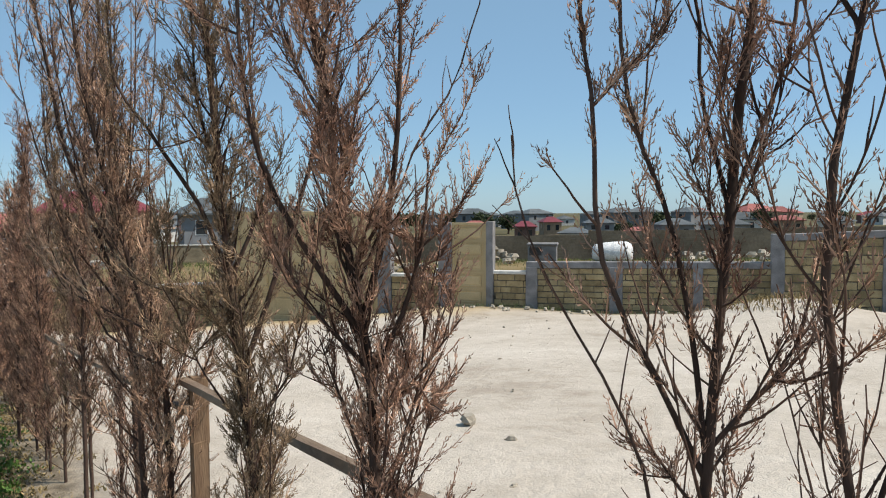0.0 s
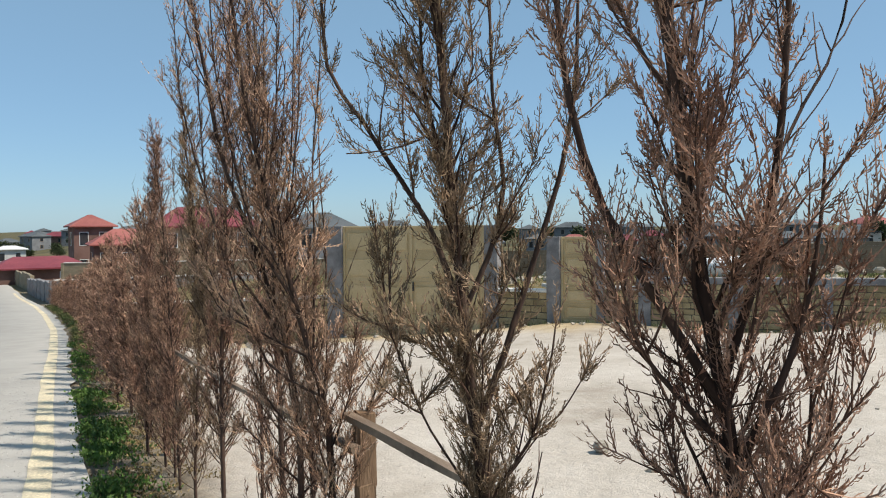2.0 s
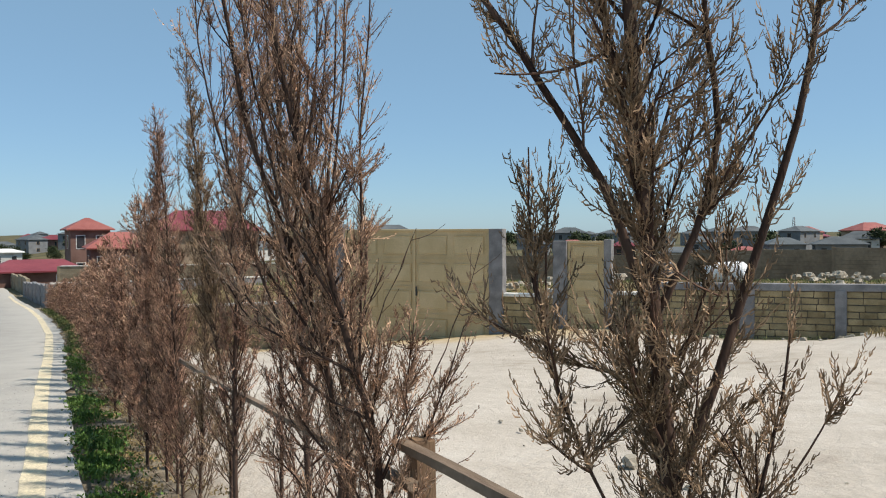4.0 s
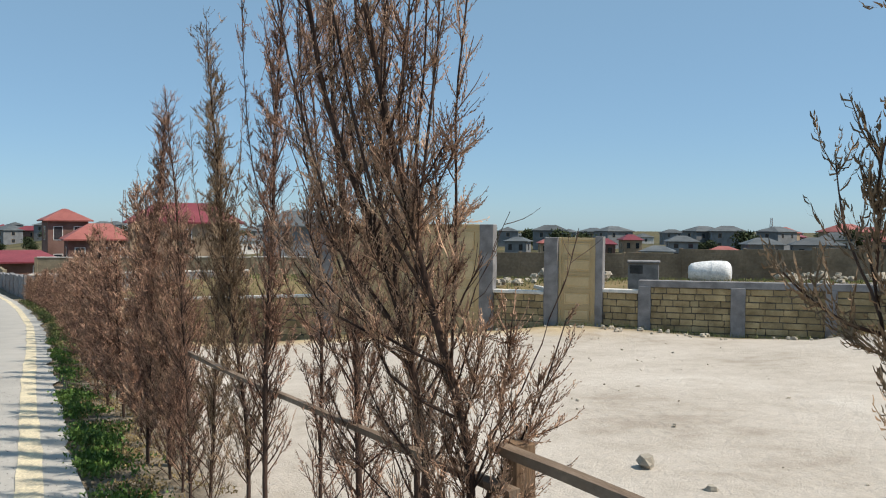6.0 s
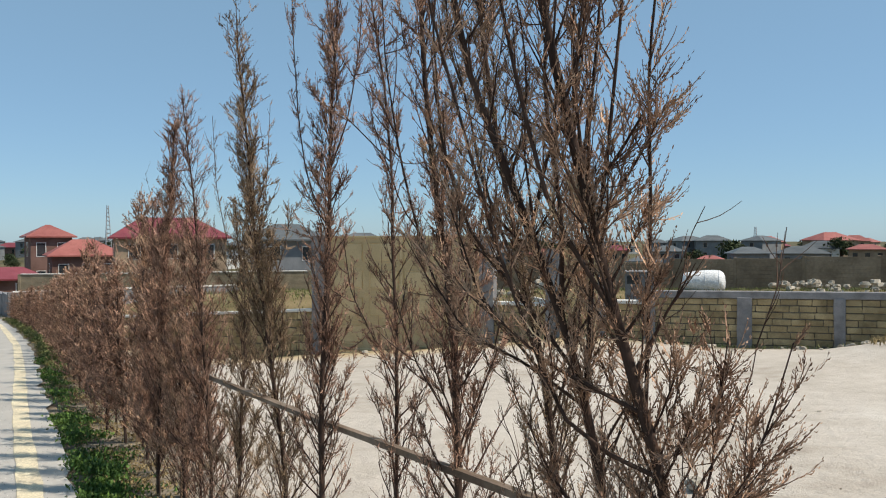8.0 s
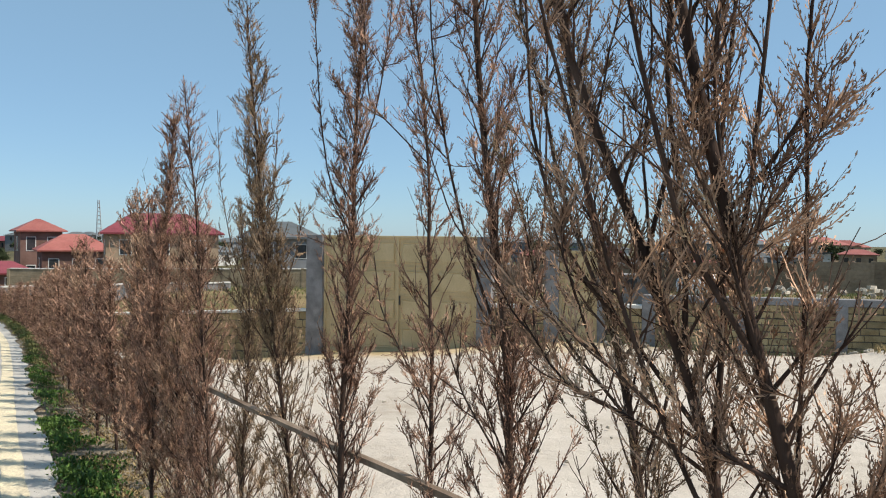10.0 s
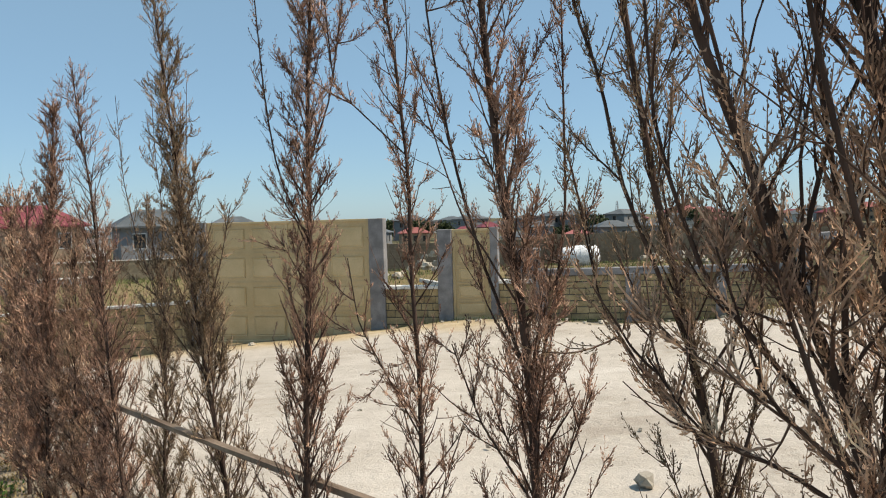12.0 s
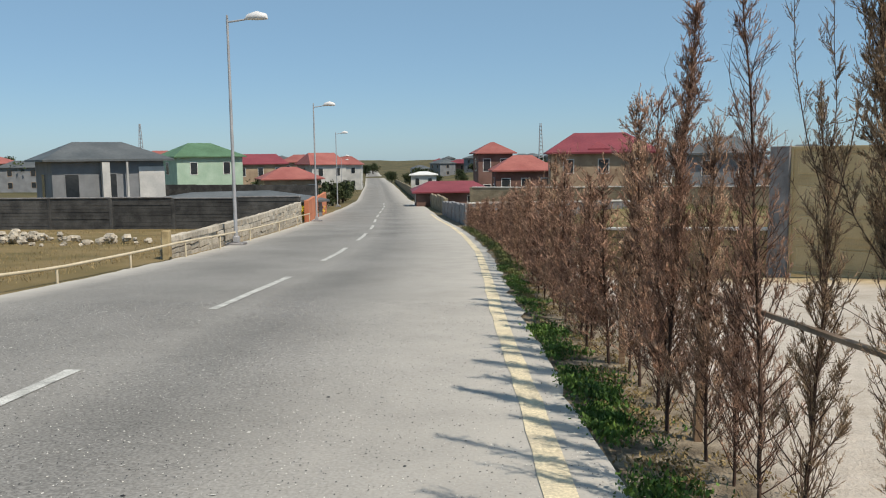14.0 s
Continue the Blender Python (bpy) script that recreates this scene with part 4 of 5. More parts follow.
# ---- stones ----
def rock_mesh(seed, flat=0.6):
    r = random.Random(seed)
    bm = bmesh.new()
    bmesh.ops.create_icosphere(bm, subdivisions=2, radius=0.5)
    off = Vector((seed * 3.1, seed * 1.7, seed))
    for v in bm.verts:
        n = noise.noise(v.co * 1.6 + off) * 0.35 + noise.noise(v.co * 4 + off) * 0.12
        v.co *= 1 + n
        v.co.z *= flat
        v.co = Vector([round(c * 3.2) / 3.2 * 0.75 + c * 0.25 for c in v.co])
    me = bpy.data.meshes.new("stone")
    bm.to_mesh(me)
    bm.free()
    me.materials.append(M["stone"])
    return me


ROCKS = [rock_mesh(i) for i in range(1, 7)]


def rock(x, y, size, turn=0.0, name="stone", label="rough pale limestone lump lying on dusty ground", group="loose stones", sink=0.15, z=None):
    ob = new(name, ROCKS[int(abs(x * 37 + y * 11)) % 6])
    s = size
    ob.matrix_basis = pose(x, y, (float(gz(x, y)) if z is None else z) + s * 0.3 - s * sink * 0.5, 0, 0, turn) @ Matrix.Diagonal((s, s * 0.8, s, 1))
    return tagged(ob, label, "stone", group)


rock(3.98, 6.02, 0.17, 40)
rock(3.9, 5.3, 0.1, 10)
rr = random.Random(21)
for s, d, sz in ((-4.9, -0.35, 0.12), (-4.5, -0.3, 0.09), (-2.4, -0.4, 0.13), (-1.2, -0.5, 0.11), (-0.5, -0.6, 0.09), (0.3, -0.4, 0.1), (-3.2, -0.35, 0.12), (-2.8, -0.6, 0.08), (4.6, -0.9, 0.16), (8.0, -1.6, 0.25), (8.8, -1.2, 0.2), (-6.0, -0.5, 0.14), (1.4, -0.5, 0.12)):
    p = on_wall(s, d)
    rock(p[0], p[1], sz, rr.uniform(0, 360))
for i in range(44):
    p = on_wall(rr.uniform(-7.0, 1.6), -rr.uniform(0.25, 1.0))
    rock(p[0], p[1], rr.choice((0.05, 0.07, 0.1, 0.14)), rr.uniform(0, 360))
for i in range(130):
    x, y = rr.uniform(1.6, 11.5), rr.uniform(3.0, 15)
    if (np.array((x, y)) - WALL_C) @ WALL_N < -0.8:
        rock(x, y, rr.choice((0.015, 0.02, 0.03, 0.05)), rr.uniform(0, 360), "pebble", "small pale stone on the dusty yard", "pebbles in the yard", 0.3)


def heap(cx, cy, n, spread, lo, hi, seed, label, group, tall=0.5):
    q = random.Random(seed)
    for _ in range(n):
        a, d = q.uniform(0, 6.28), abs(q.gauss(0, 0.5))
        x, y = cx + math.cos(a) * d * spread, cy + math.sin(a) * d * spread * 0.6
        lift = max(0, 1 - d * 1.1) * tall * q.uniform(0.2, 1)
        rock(x, y, q.uniform(lo, hi), q.uniform(0, 360), "rubble_stone", label, group, z=float(gz(x, y)) + lift)


heap(-20.5, 35.5, 110, 4.8, 0.14, 0.42, 1, "pale broken stone in a rubble heap on grass", "rubble heap in the field", 0.45)
heap(-26.5, 33.5, 50, 3.4, 0.14, 0.42, 2, "pale broken stone in a rubble heap on grass", "rubble heap in the field", 0.4)
heap(-16.0, 35.5, 18, 2.2, 0.2, 0.45, 3, "pale broken stone in a rubble heap on grass", "rubble heap in the field", 0.3)
heap(20.3, 31.5, 50, 3.0, 0.25, 0.55, 4, "pale broken block in heap on waste land", "rubble heap behind the wall", 1.1)
heap(13.6, 27.5, 22, 2.2, 0.2, 0.5, 5, "pale broken block in heap on waste land", "rubble heap behind the gate", 0.6)
heap(33.0, 29.0, 24, 4.5, 0.25, 0.6, 6, "pale broken block in heap on waste land", "rubble heap behind the wall", 0.5)
heap(27.5, 22.0, 16, 3.4, 0.2, 0.5, 7, "pale broken block in heap on waste land", "rubble heap behind the wall", 0.4)
heap(-10.2, 15.2, 10, 0.9, 0.2, 0.4, 9, "pale broken stone beside the road", "stones at the road side", 0.2)


def grass_field(name, seed, n, x0, x1, y0, y1, size, material, label, test=None):
    r = np.random.default_rng(seed)
    x, y = r.uniform(x0, x1, n), r.uniform(y0, y1, n)
    keep = np.sin(x * 0.31 + 1.7 * np.sin(y * 0.23 + x * 0.11)) * np.cos(y * 0.37 + 1.9 * np.sin(x * 0.19)) + r.normal(0, 0.6, n) > -0.1
    if test:
        keep &= test(x, y)
    x, y = x[keep], y[keep]
    st = np.stack([x, y, gz(x, y)], 1)
    v, f = needles(r, st, np.repeat(np.array([[0.0, 0, 1.4]]), len(st), 0), size, size * 0.09, 0.45)
    return tagged(raw(name, v, f, M[material]), label, "grass", kind="stuff")


def behind(x, y):
    return (x - WALL_C[0]) * WALL_N[0] + (y - WALL_C[1]) * WALL_N[1] > 0.6


grass_field("waste_grass", 1, 52000, 4, 50, 12, 55, 0.17, "green_grass", "yellowish green grass on waste land", behind)
grass_field("field_dry_grass", 2, 52000, -40, -8.9, 10, 47, 0.1, "dry_grass", "dry brown grass beside the road", lambda x, y: x < line_x(y) - 8.4)
grass_field("mound_grass", 3, 3000, 12.6, 16, 9.2, 12.2, 0.14, "dry_grass", "dry grass on a soil mound at the wall", lambda x, y: (x - 14.2) ** 2 + (y - 10.6) ** 2 < 1.7)
grass_field("wall_foot_weeds", 4, 9000, 9, 16, 10, 19, 0.09, "green_grass", "low weeds at the foot of wall", lambda x, y: np.abs((x - WALL_C[0]) * WALL_N[0] + (y - WALL_C[1]) * WALL_N[1] + 0.3) < 0.25)


# ---- behind the boundary wall ----
def water_tank():
    """A slack white tank lying on its side, with rounded ends and hoops."""
    t = thing("water_tank", pose(28.6, 31.6, -0.72, 0, 0, -44), "large white plastic tank lying on waste land", "tank")
    prof = [(-1.02, 0.02), (-1.0, 0.28), (-0.9, 0.42), (-0.7, 0.49), (-0.3, 0.55), (0.1, 0.59), (0.5, 0.605), (0.8, 0.58), (0.95, 0.46), (1.02, 0.28), (1.04, 0.02)]
    v, f = tube([(a, 0, 0) for a, _ in prof], [b for _, b in prof], 28)
    v[:, 2] = np.where(v[:, 2] < -0.4, -0.4 + (v[:, 2] + 0.4) * 0.3, v[:, 2])
    raw("body", v, f, M["bag"], t, smooth=True)
    for a in (-0.55, 0.1, 0.72):
        th = np.linspace(0, math.pi, 20)
        ring = float(np.interp(a, [p for p, _ in prof], [q for _, q in prof])) + 0.004
        hv, hf = tube(np.stack([np.full(20, a), np.cos(th) * ring, np.sin(th) * ring], 1), 0.012, 5)
        raw("hoop", hv, hf, M["bag"], t)
    part("stand", box(-1.0, 1.0, -0.5, 0.5, float(gz(28.6, 31.6)) + 0.42, -0.43, 0.03), M["concrete"], t, "concrete plinth")


water_tank()


def hut():
    p = on_wall(-0.3, 9.5)
    z = float(gz(*p))
    k = 0.32 - z
    h = thing("concrete_hut", pose(p[0], p[1], z, 0, 0, -40), "small grey concrete shed on waste land", "shed")
    part("wall", box(-0.5, 0.5, -0.45, 0.45, -0.3, k - 0.08, 0.02), M["concrete"], h)
    part("roof", box(-0.54, 0.54, -0.5, 0.5, k - 0.08, k, 0.02), M["concrete"], h)
    # no hole is cut: a dark panel imitates the shade inside it
    part("opening", box(-0.44, -0.02, -0.46, -0.36, k - 0.42, k - 0.14), M["steel_dark"], h, "dark panel standing in for a shaded hole")
    p = on_wall(1.6, 6.0)
    s = thing("stone_slab", pose(p[0], p[1], float(gz(*p)) + 0.35, 8, 10, 20), "pale slab lying on broken stones", "slab")
    part("slab", box(-0.8, 0.8, -0.5, 0.5, -0.06, 0.06, 0.02), M["coping"], s)
    part("base", box(-0.6, 0.6, -0.3, 0.3, -0.6, -0.062, 0.03), M["stone"], s)


hut()


def far_wall(name, a, b, top_a, top_b, material, label, step=4.0, pier_mat="concrete", sink=1.2, cope=None, course=0.4, uneven=0.006):
    """A long wall between two plan points, with piers and bays of its own."""
    a, b = np.array(a, float), np.array(b, float)
    L = float(np.linalg.norm(b - a))
    ang = math.atan2(b[1] - a[1], b[0] - a[0])
    w = thing(name, Matrix.Translation((a[0], a[1], 0)) @ Matrix.Rotation(ang, 4, "Z"), label, "wall", kind="structure")
    n = max(1, round(L / step))
    q = random.Random(int(L * 7))
    for i in range(n):
        x0, x1 = L * i / n, L * (i + 1) / n
        p = a + (b - a) * ((i + 0.5) / n)
        g = float(gz(*p))
        t = top_a + (top_b - top_a) * (i + 0.5) / n + q.uniform(-0.05, 0.05)
        rows = max(2, int((t - g) / course))
        bm = bmesh.new()
        for k in range(rows):
            z0, z1 = g + (t - g) * k / rows, g + (t - g) * (k + 1) / rows
            o = q.uniform(-uneven, uneven)
            box(x0 + 0.09, x1 - 0.09, -0.1 + o, 0.1, z0 - (sink if k == 0 else 0), z1 - 0.008, 0, bm)
        part("bay", bm, M[material], w)
        part("pier", box(x0 - 0.1, x0 + 0.1, -0.13, 0.13, g - sink, t + 0.03, 0.01), M[pier_mat], w)
        if cope:
            part("coping", box(x0 + 0.1, x1 - 0.1, -0.14, 0.14, t, t + 0.07, 0.01), M[cope], w)
    return w


e0, e1, e2 = on_wall(30, 42), on_wall(2, 40), on_wall(-40, 34)
far_wall("far_wall_north", e0, e1, -0.75, -0.25, "brown_wall", "long dark block wall across waste land", 4.2, "brown_wall", course=0.25, uneven=0.015)
far_wall("far_wall_east", e1, e2, 0.05, 0.75, "brown_wall", "long dark block wall across waste land", 4.2, "brown_wall", course=0.25, uneven=0.015)


# ---- across the road ----
def street_lamp(x, y, height, turn=0.0, arm=1.1):
    r = thing("street_lamp", pose(x, y, float(gz(x, y)), 0, 0, turn), "tall grey steel street lamp with white head", "street lamp", "street lamps along the road")
    v, f = tube([(0, 0, -0.3), (0, 0, height * 0.4), (0, 0, height)], [0.062, 0.052, 0.036], 10)
    raw("pole", v, f, M["metal"], r, smooth=True)
    part("base_plate", box(-0.28, 0.28, -0.28, 0.28, -0.2, 0.1, 0.03), M["concrete"], r, "concrete footing")
    part("collar", box(-0.09, 0.09, -0.09, 0.09, 0.1, 0.3, 0.02), M["metal"], r)
    v, f = tube([(0, 0, height - 0.1), (0.2, 0, height - 0.08), (arm * 0.6, 0, height - 0.02)], [0.03, 0.03, 0.026], 8)
    raw("arm", v, f, M["metal"], r, smooth=True)
    v, f = tube([(arm * 0.5, 0, height - 0.03), (arm * 0.62, 0, height + 0.02), (arm * 0.85, 0, height + 0.05), (arm * 1.1, 0, height + 0.01), (arm * 1.16, 0, height - 0.05)], [0.03, 0.12, 0.17, 0.12, 0.02], 12)
    v[:, 2] = np.where(v[:, 2] < height - 0.02, height - 0.02 + (v[:, 2] - height + 0.02) * 0.35, v[:, 2])
    raw("lamp_head", v, f, M["lamp_head"], r, smooth=True)
    part("finial", box(-0.03, 0.03, -0.03, 0.03, height, height + 0.12, 0.01), M["metal"], r)


for x, y, h in ((-8.5, 27.9, 7.05), (-10.6, 49.2, 6.7), (-16.5, 86, 7.6), (-24.3, 130, 7.0), (-33, 178, 7.0), (-43, 235, 7.0), (-55, 310, 7.0)):
    street_lamp(x, y, h)

far_wall("wall_field", (-38, 49.5), (-11.2, 48.2), -0.88, -0.85, "dark_wall", "dark block wall at the end of field", 4.0, "dark_wall", cope="concrete", course=0.2, uneven=0.02)
far_wall("wall_orange", (-11.0, 48.4), (-13.6, 66), -1.05, -1.35, "plaster_orange", "orange rendered garden wall along the road", 5.5, "plaster_orange")


def low_stone_wall():
    """A low rough wall of stones along the far side of the road."""
    q = random.Random(31)
    w = thing("wall_roadside", Matrix(), "low rough limestone wall along the road", "wall", kind="structure")
    y = 22.9
    while y < 47.5:
        L = q.uniform(0.75, 1.05)
        x = float(line_x(y)) - 7.95
        ang = math.atan2(L, float(line_x(y + L) - line_x(y)))
        g = float(np.interp(y, SLOPE_Y, SLOPE_Z))
        hgt = 0.62 + 0.62 * (y - 22.9) / 24.6
        rows = 4 if hgt < 0.9 else 5
        for k in range(rows):
            hh = hgt / rows
            b = new("stone", block_mesh(round(L - 0.02, 1), round(hh - 0.012, 2), 0.25, k % 3))
            b.material_slots[0].link = "OBJECT"
            b.material_slots[0].material = M["stone"]
            b.parent = w
            b.location = (x + q.uniform(-0.03, 0.03), y, g - 0.08 + k * hh)
            b.rotation_euler = (0, q.uniform(-0.02, 0.02), ang + q.uniform(-0.03, 0.03))
        y += L
    x = float(line_x(22.6)) - 7.95
    p = thing("stone_post", pose(x, 22.65, float(gz(x, 22.65)), 0, 0, 5), "rough limestone post at wall end", "post")
    part("shaft", box(-0.1, 0.1, -0.1, 0.1, -0.2, 0.72, 0.02), M["limestone"], p)


low_stone_wall()


def gas_pipe():
    P = thing("gas_pipe", Matrix(), "cream painted gas pipe on short posts beside road", "pipe")
    ys = np.array([4.0, 9, 12, 14.5, 17, 20, 23, 26, 30, 36, 42, 48])
    hs = np.array([0.2, 0.25, 0.28, 0.3, 0.27, 0.33, 0.42, 0.42, 0.42, 0.45, 0.5, 0.5])
    xs = line_x(ys) - np.interp(ys, (4, 15, 21, 24, 48), (7.85, 8.0, 7.75, 7.5, 7.5))
    yy = np.linspace(4, 48, 60)
    pts = np.stack([np.interp(yy, ys, xs), yy, np.interp(yy, ys, gz(xs, ys) + hs)], 1)
    v, f = tube(pts, 0.03, 7)
    raw("pipe_run", v, f, M["pipe"], P, smooth=True)
    for x, y, h in zip(xs, ys, hs):
        g = float(gz(x, y))
        v, f = tube([(x, y, g - 0.2), (x, y, g + h - 0.032)], 0.025, 6)
        raw("support", v, f, M["pipe"], P, "short steel support")


gas_pipe()


# ---- houses ----
def hip_roof(w, d, z, rise, over, ridge):
    """A hip roof with eaves of some thickness; ridge: its length along x."""
    a, b = w / 2 + over, d / 2 + over
    bm = bmesh.new()
    lo = [bm.verts.new(p) for p in ((-a, -b, z), (a, -b, z), (a, b, z), (-a, b, z))]
    up = [bm.verts.new(p) for p in ((-a, -b, z + 0.14), (a, -b, z + 0.14), (a, b, z + 0.14), (-a, b, z + 0.14))]
    r0, r1 = bm.verts.new((-ridge / 2, 0, z + rise)), bm.verts.new((max(ridge / 2, 0.02), 0, z + rise))
    bm.faces.new(lo[::-1])
    for i in range(4):
        j = (i + 1) % 4
        bm.faces.new((lo[i], lo[j], up[j], up[i]))
    bm.faces.new((up[0], up[1], r1, r0)), bm.faces.new((up[2], up[3], r0, r1))
    bm.faces.new((up[1], up[2], r1)), bm.faces.new((up[3], up[0], r0))
    return bm


def house(x, y, w, d, eaves, rise, turn, wall, roof, storeys=1, ridge=None, label="", base=None, windows=3, group="", frames="frame_white", over=0.45, z=None):
    g = float(gz(x, y)) if z is None else z
    H = thing("house", pose(x, y, g, 0, 0, turn), label, "house", group)
    part("wall", box(-w / 2, w / 2, -d / 2, d / 2, -1.0, eaves), M[wall], H)
    if base:
        part("plinth", box(-w / 2 - 0.04, w / 2 + 0.04, -d / 2 - 0.04, d / 2 + 0.04, -1.0, 0.6), M[base], H)
    part("roof", hip_roof(w, d, eaves, rise, over, w * 0.35 if ridge is None else ridge), M[roof], H)
    sh = eaves / storeys
    for side in (-1, 1):
        for s in range(storeys):
            for i in range(windows):
                wx = -w / 2 + w * (i + 0.5) / windows
                z0, z1 = s * sh + sh * 0.34, s * sh + sh * 0.8
                ww = min(0.42, w / windows * 0.2)
                y1 = side * (d / 2 + 0.03)
                fr = part("window_frame", box(wx - ww - 0.07, wx + ww + 0.07, min(y1, y1 - side * 0.1), max(y1, y1 - side * 0.1), z0 - 0.07, z1 + 0.07), M[frames], H)
                y2 = side * (d / 2 + 0.045)
                part("pane", box(wx - ww, wx + ww, min(y2, y2 - side * 0.05), max(y2, y2 - side * 0.05), z0, z1), M["glass_dark"], fr)
    for side in (-1, 1):
        for s in range(storeys):
            z0, z1 = s * sh + sh * 0.34, s * sh + sh * 0.8
            x1 = side * (w / 2 + 0.03)
            fr = part("window_frame", box(min(x1, x1 - side * 0.1), max(x1, x1 - side * 0.1), -0.65, 0.65, z0 - 0.07, z1 + 0.07), M[frames], H)
            x2 = side * (w / 2 + 0.045)
            part("pane", box(min(x2, x2 - side * 0.05), max(x2, x2 - side * 0.05), -0.55, 0.55, z0, z1), M["glass_dark"], fr)
    return H


def polar(bearing, dist):
    """A plan point by bearing (degrees to the right of the road's near stretch) and distance."""
    a = radians(bearing)
    return dist * math.sin(a), 3.0 + dist * math.cos(a)


def homestead(bearing, dist, w, d, eaves, rise, turn, wall, roof, **kw):
    x, y = polar(bearing, dist)
    lift = 0.0 if bearing > 30 else 0.35 if dist < 90 and bearing > -10 else 0.9
    return house(x, y, w, d, eaves + lift, rise, turn - bearing, wall, roof, **kw)


grey_house = homestead(-26.9, 64, 7.4, 6.4, 3.5, 1.4, 12, "plaster_grey", "roof_grey", ridge=3.4, label="single storey grey house with dark hip roof", windows=3, frames="plaster_grey", over=0.6)
part("porch_column", box(-0.6, -0.1, -3.75, -3.25, -1.0, 4.35), M["plaster_white"], grey_house, "white rendered column")
part("porch_column", box(1.0, 1.13, -3.75, -3.62, -1.0, 4.35), M["plaster_white"], grey_house, "slim white column")
part("annex", box(1.95, 3.74, -3.3, -3.15, -1.0, 4.0), M["plaster_white"], grey_house, "white side wall")
homestead(-20.4, 112, 8.6, 8, 5.6, 1.9, 18, "plaster_green", "roof_green", storeys=2, ridge=3.0, label="pale green two storey house with green roof", windows=2)
homestead(-22.9, 128, 6, 7, 5.4, 1.8, 10, "plaster_brown", "roof_red", storeys=2, label="brown house with a red hip roof", windows=2)
homestead(-16.5, 152, 9.2, 8, 5.2, 1.9, 5, "plaster_tan", "roof_crimson", storeys=2, ridge=6.5, label="tan two storey house with crimson roof", windows=3)
homestead(-14.5, 108, 7.2, 7, 2.6, 1.6, 8, "plaster_tan", "roof_red", ridge=2.0, label="low tan house with a red hip roof", windows=3)
homestead(-13.6, 175, 8, 8, 5.6, 1.7, 0, "plaster_tan", "roof_red", storeys=2, label="tan house with a faded red roof", windows=3)
homestead(-12.2, 150, 6.5, 8, 5.0, 2.2, 20, "plaster_white", "roof_red", storeys=2, ridge=5.0, label="white house with a steep red roof", windows=2)
homestead(-10.4, 190, 7, 7, 5.0, 2.0, -5, "plaster_white", "roof_red", storeys=2, label="white house with a red roof", windows=2)
homestead(-3.2, 84, 7.4, 7, 1.15, 1.1, 4, "plaster_brown", "roof_crimson", ridge=4.6, label="low outbuilding with a broad crimson roof", windows=2)
homestead(-0.2, 96, 4.0, 5, 5.0, 1.4, 8, "plaster_brown", "roof_red", storeys=2, ridge=0.4, label="brown tower house with red pyramid roof", windows=2)
homestead(1.9, 88, 6.2, 6, 3.4, 1.7, 6, "plaster_brown", "roof_red", ridge=2.0, label="brown house with a bright red hip roof", windows=3)
big_red = homestead(7.2, 75, 9.0, 8, 4.7, 1.9, 5, "plaster_tan", "roof_crimson", storeys=2, ridge=4.6, label="large pale house with crimson hip roof", windows=3)
dm = hip_roof(1.5, 1.6, 5.35, 0.75, 0.15, 0.2)
bmesh.ops.translate(dm, vec=(-0.4, -3.0, 0), verts=dm.verts)
part("dormer", dm, M["roof_crimson"], big_red, "small gabled dormer")
homestead(15.2, 66, 5.2, 6, 4.2, 1.4, 8, "plaster_grey", "roof_grey", storeys=2, ridge=2.0, label="grey house with a dark hip roof", windows=2)
homestead(20.5, 74, 6.5, 6, 3.6, 1.7, 6, "plaster_tan", "roof_grey", ridge=1.6, label="tan house with a dark pyramid roof", windows=2)
homestead(26.4, 84, 5.5, 6, 3.2, 1.5, 0, "plaster_tan", "roof_grey", ridge=1.6, label="tan house with a dark hip roof", windows=2)
for b, dist, w, e, rise, wall, roof, st in ((47.0, 150, 8, 4.6, 1.8, "plaster_grey", "roof_grey", 1), (50.3, 152, 11, 4.2, 2.0, "plaster_grey", "roof_grey", 1), (41.8, 165, 7.5, 5.4, 1.8, "plaster_grey", "roof_grey", 2), (40.3, 142, 7, 3.4, 1.5, "plaster_white", "roof_grey", 1), (44.6, 145, 6, 3.2, 1.3, "plaster_white", "roof_red", 1), (36.6, 170, 6, 4.4, 1.8, "plaster_brown", "roof_crimson", 1), (33.0, 185, 9, 4.0, 2.0, "plaster_tan", "roof_red", 1), (38.3, 200, 6, 4.5, 2.0, "plaster_tan", "roof_crimson", 1), (30.5, 190, 7, 4.5, 1.6, "plaster_grey", "roof_grey", 1), (54.0, 180, 9, 4.4, 1.6, "plaster_tan", "roof_red", 1), (57.0, 175, 8, 3.8, 1.6, "plaster_white", "roof_grey", 1)):
    homestead(b, dist, w * 0.72, 6, e * 0.66, rise * 0.7, ((b * 7) % 30) - 15, wall, roof, storeys=st, label=f"distant {'two storey' if st == 2 else 'single storey'} house with {'dark grey' if roof == 'roof_grey' else 'red'} roof", windows=2 if w < 9 else 3, group="houses beyond the waste land", frames=wall)
homestead(-5.0, 178, 5.5, 6, 2.3, 0.8, 0, "plaster_white", "frame_white", label="low white shed with a pale roof", windows=2)

homestead(-18.6, 57, 11.5, 5, 0.5, 0.75, 4, "plaster_grey", "roof_grey", ridge=5.0, label="low shed with grey tiled roof behind dark wall", windows=2)

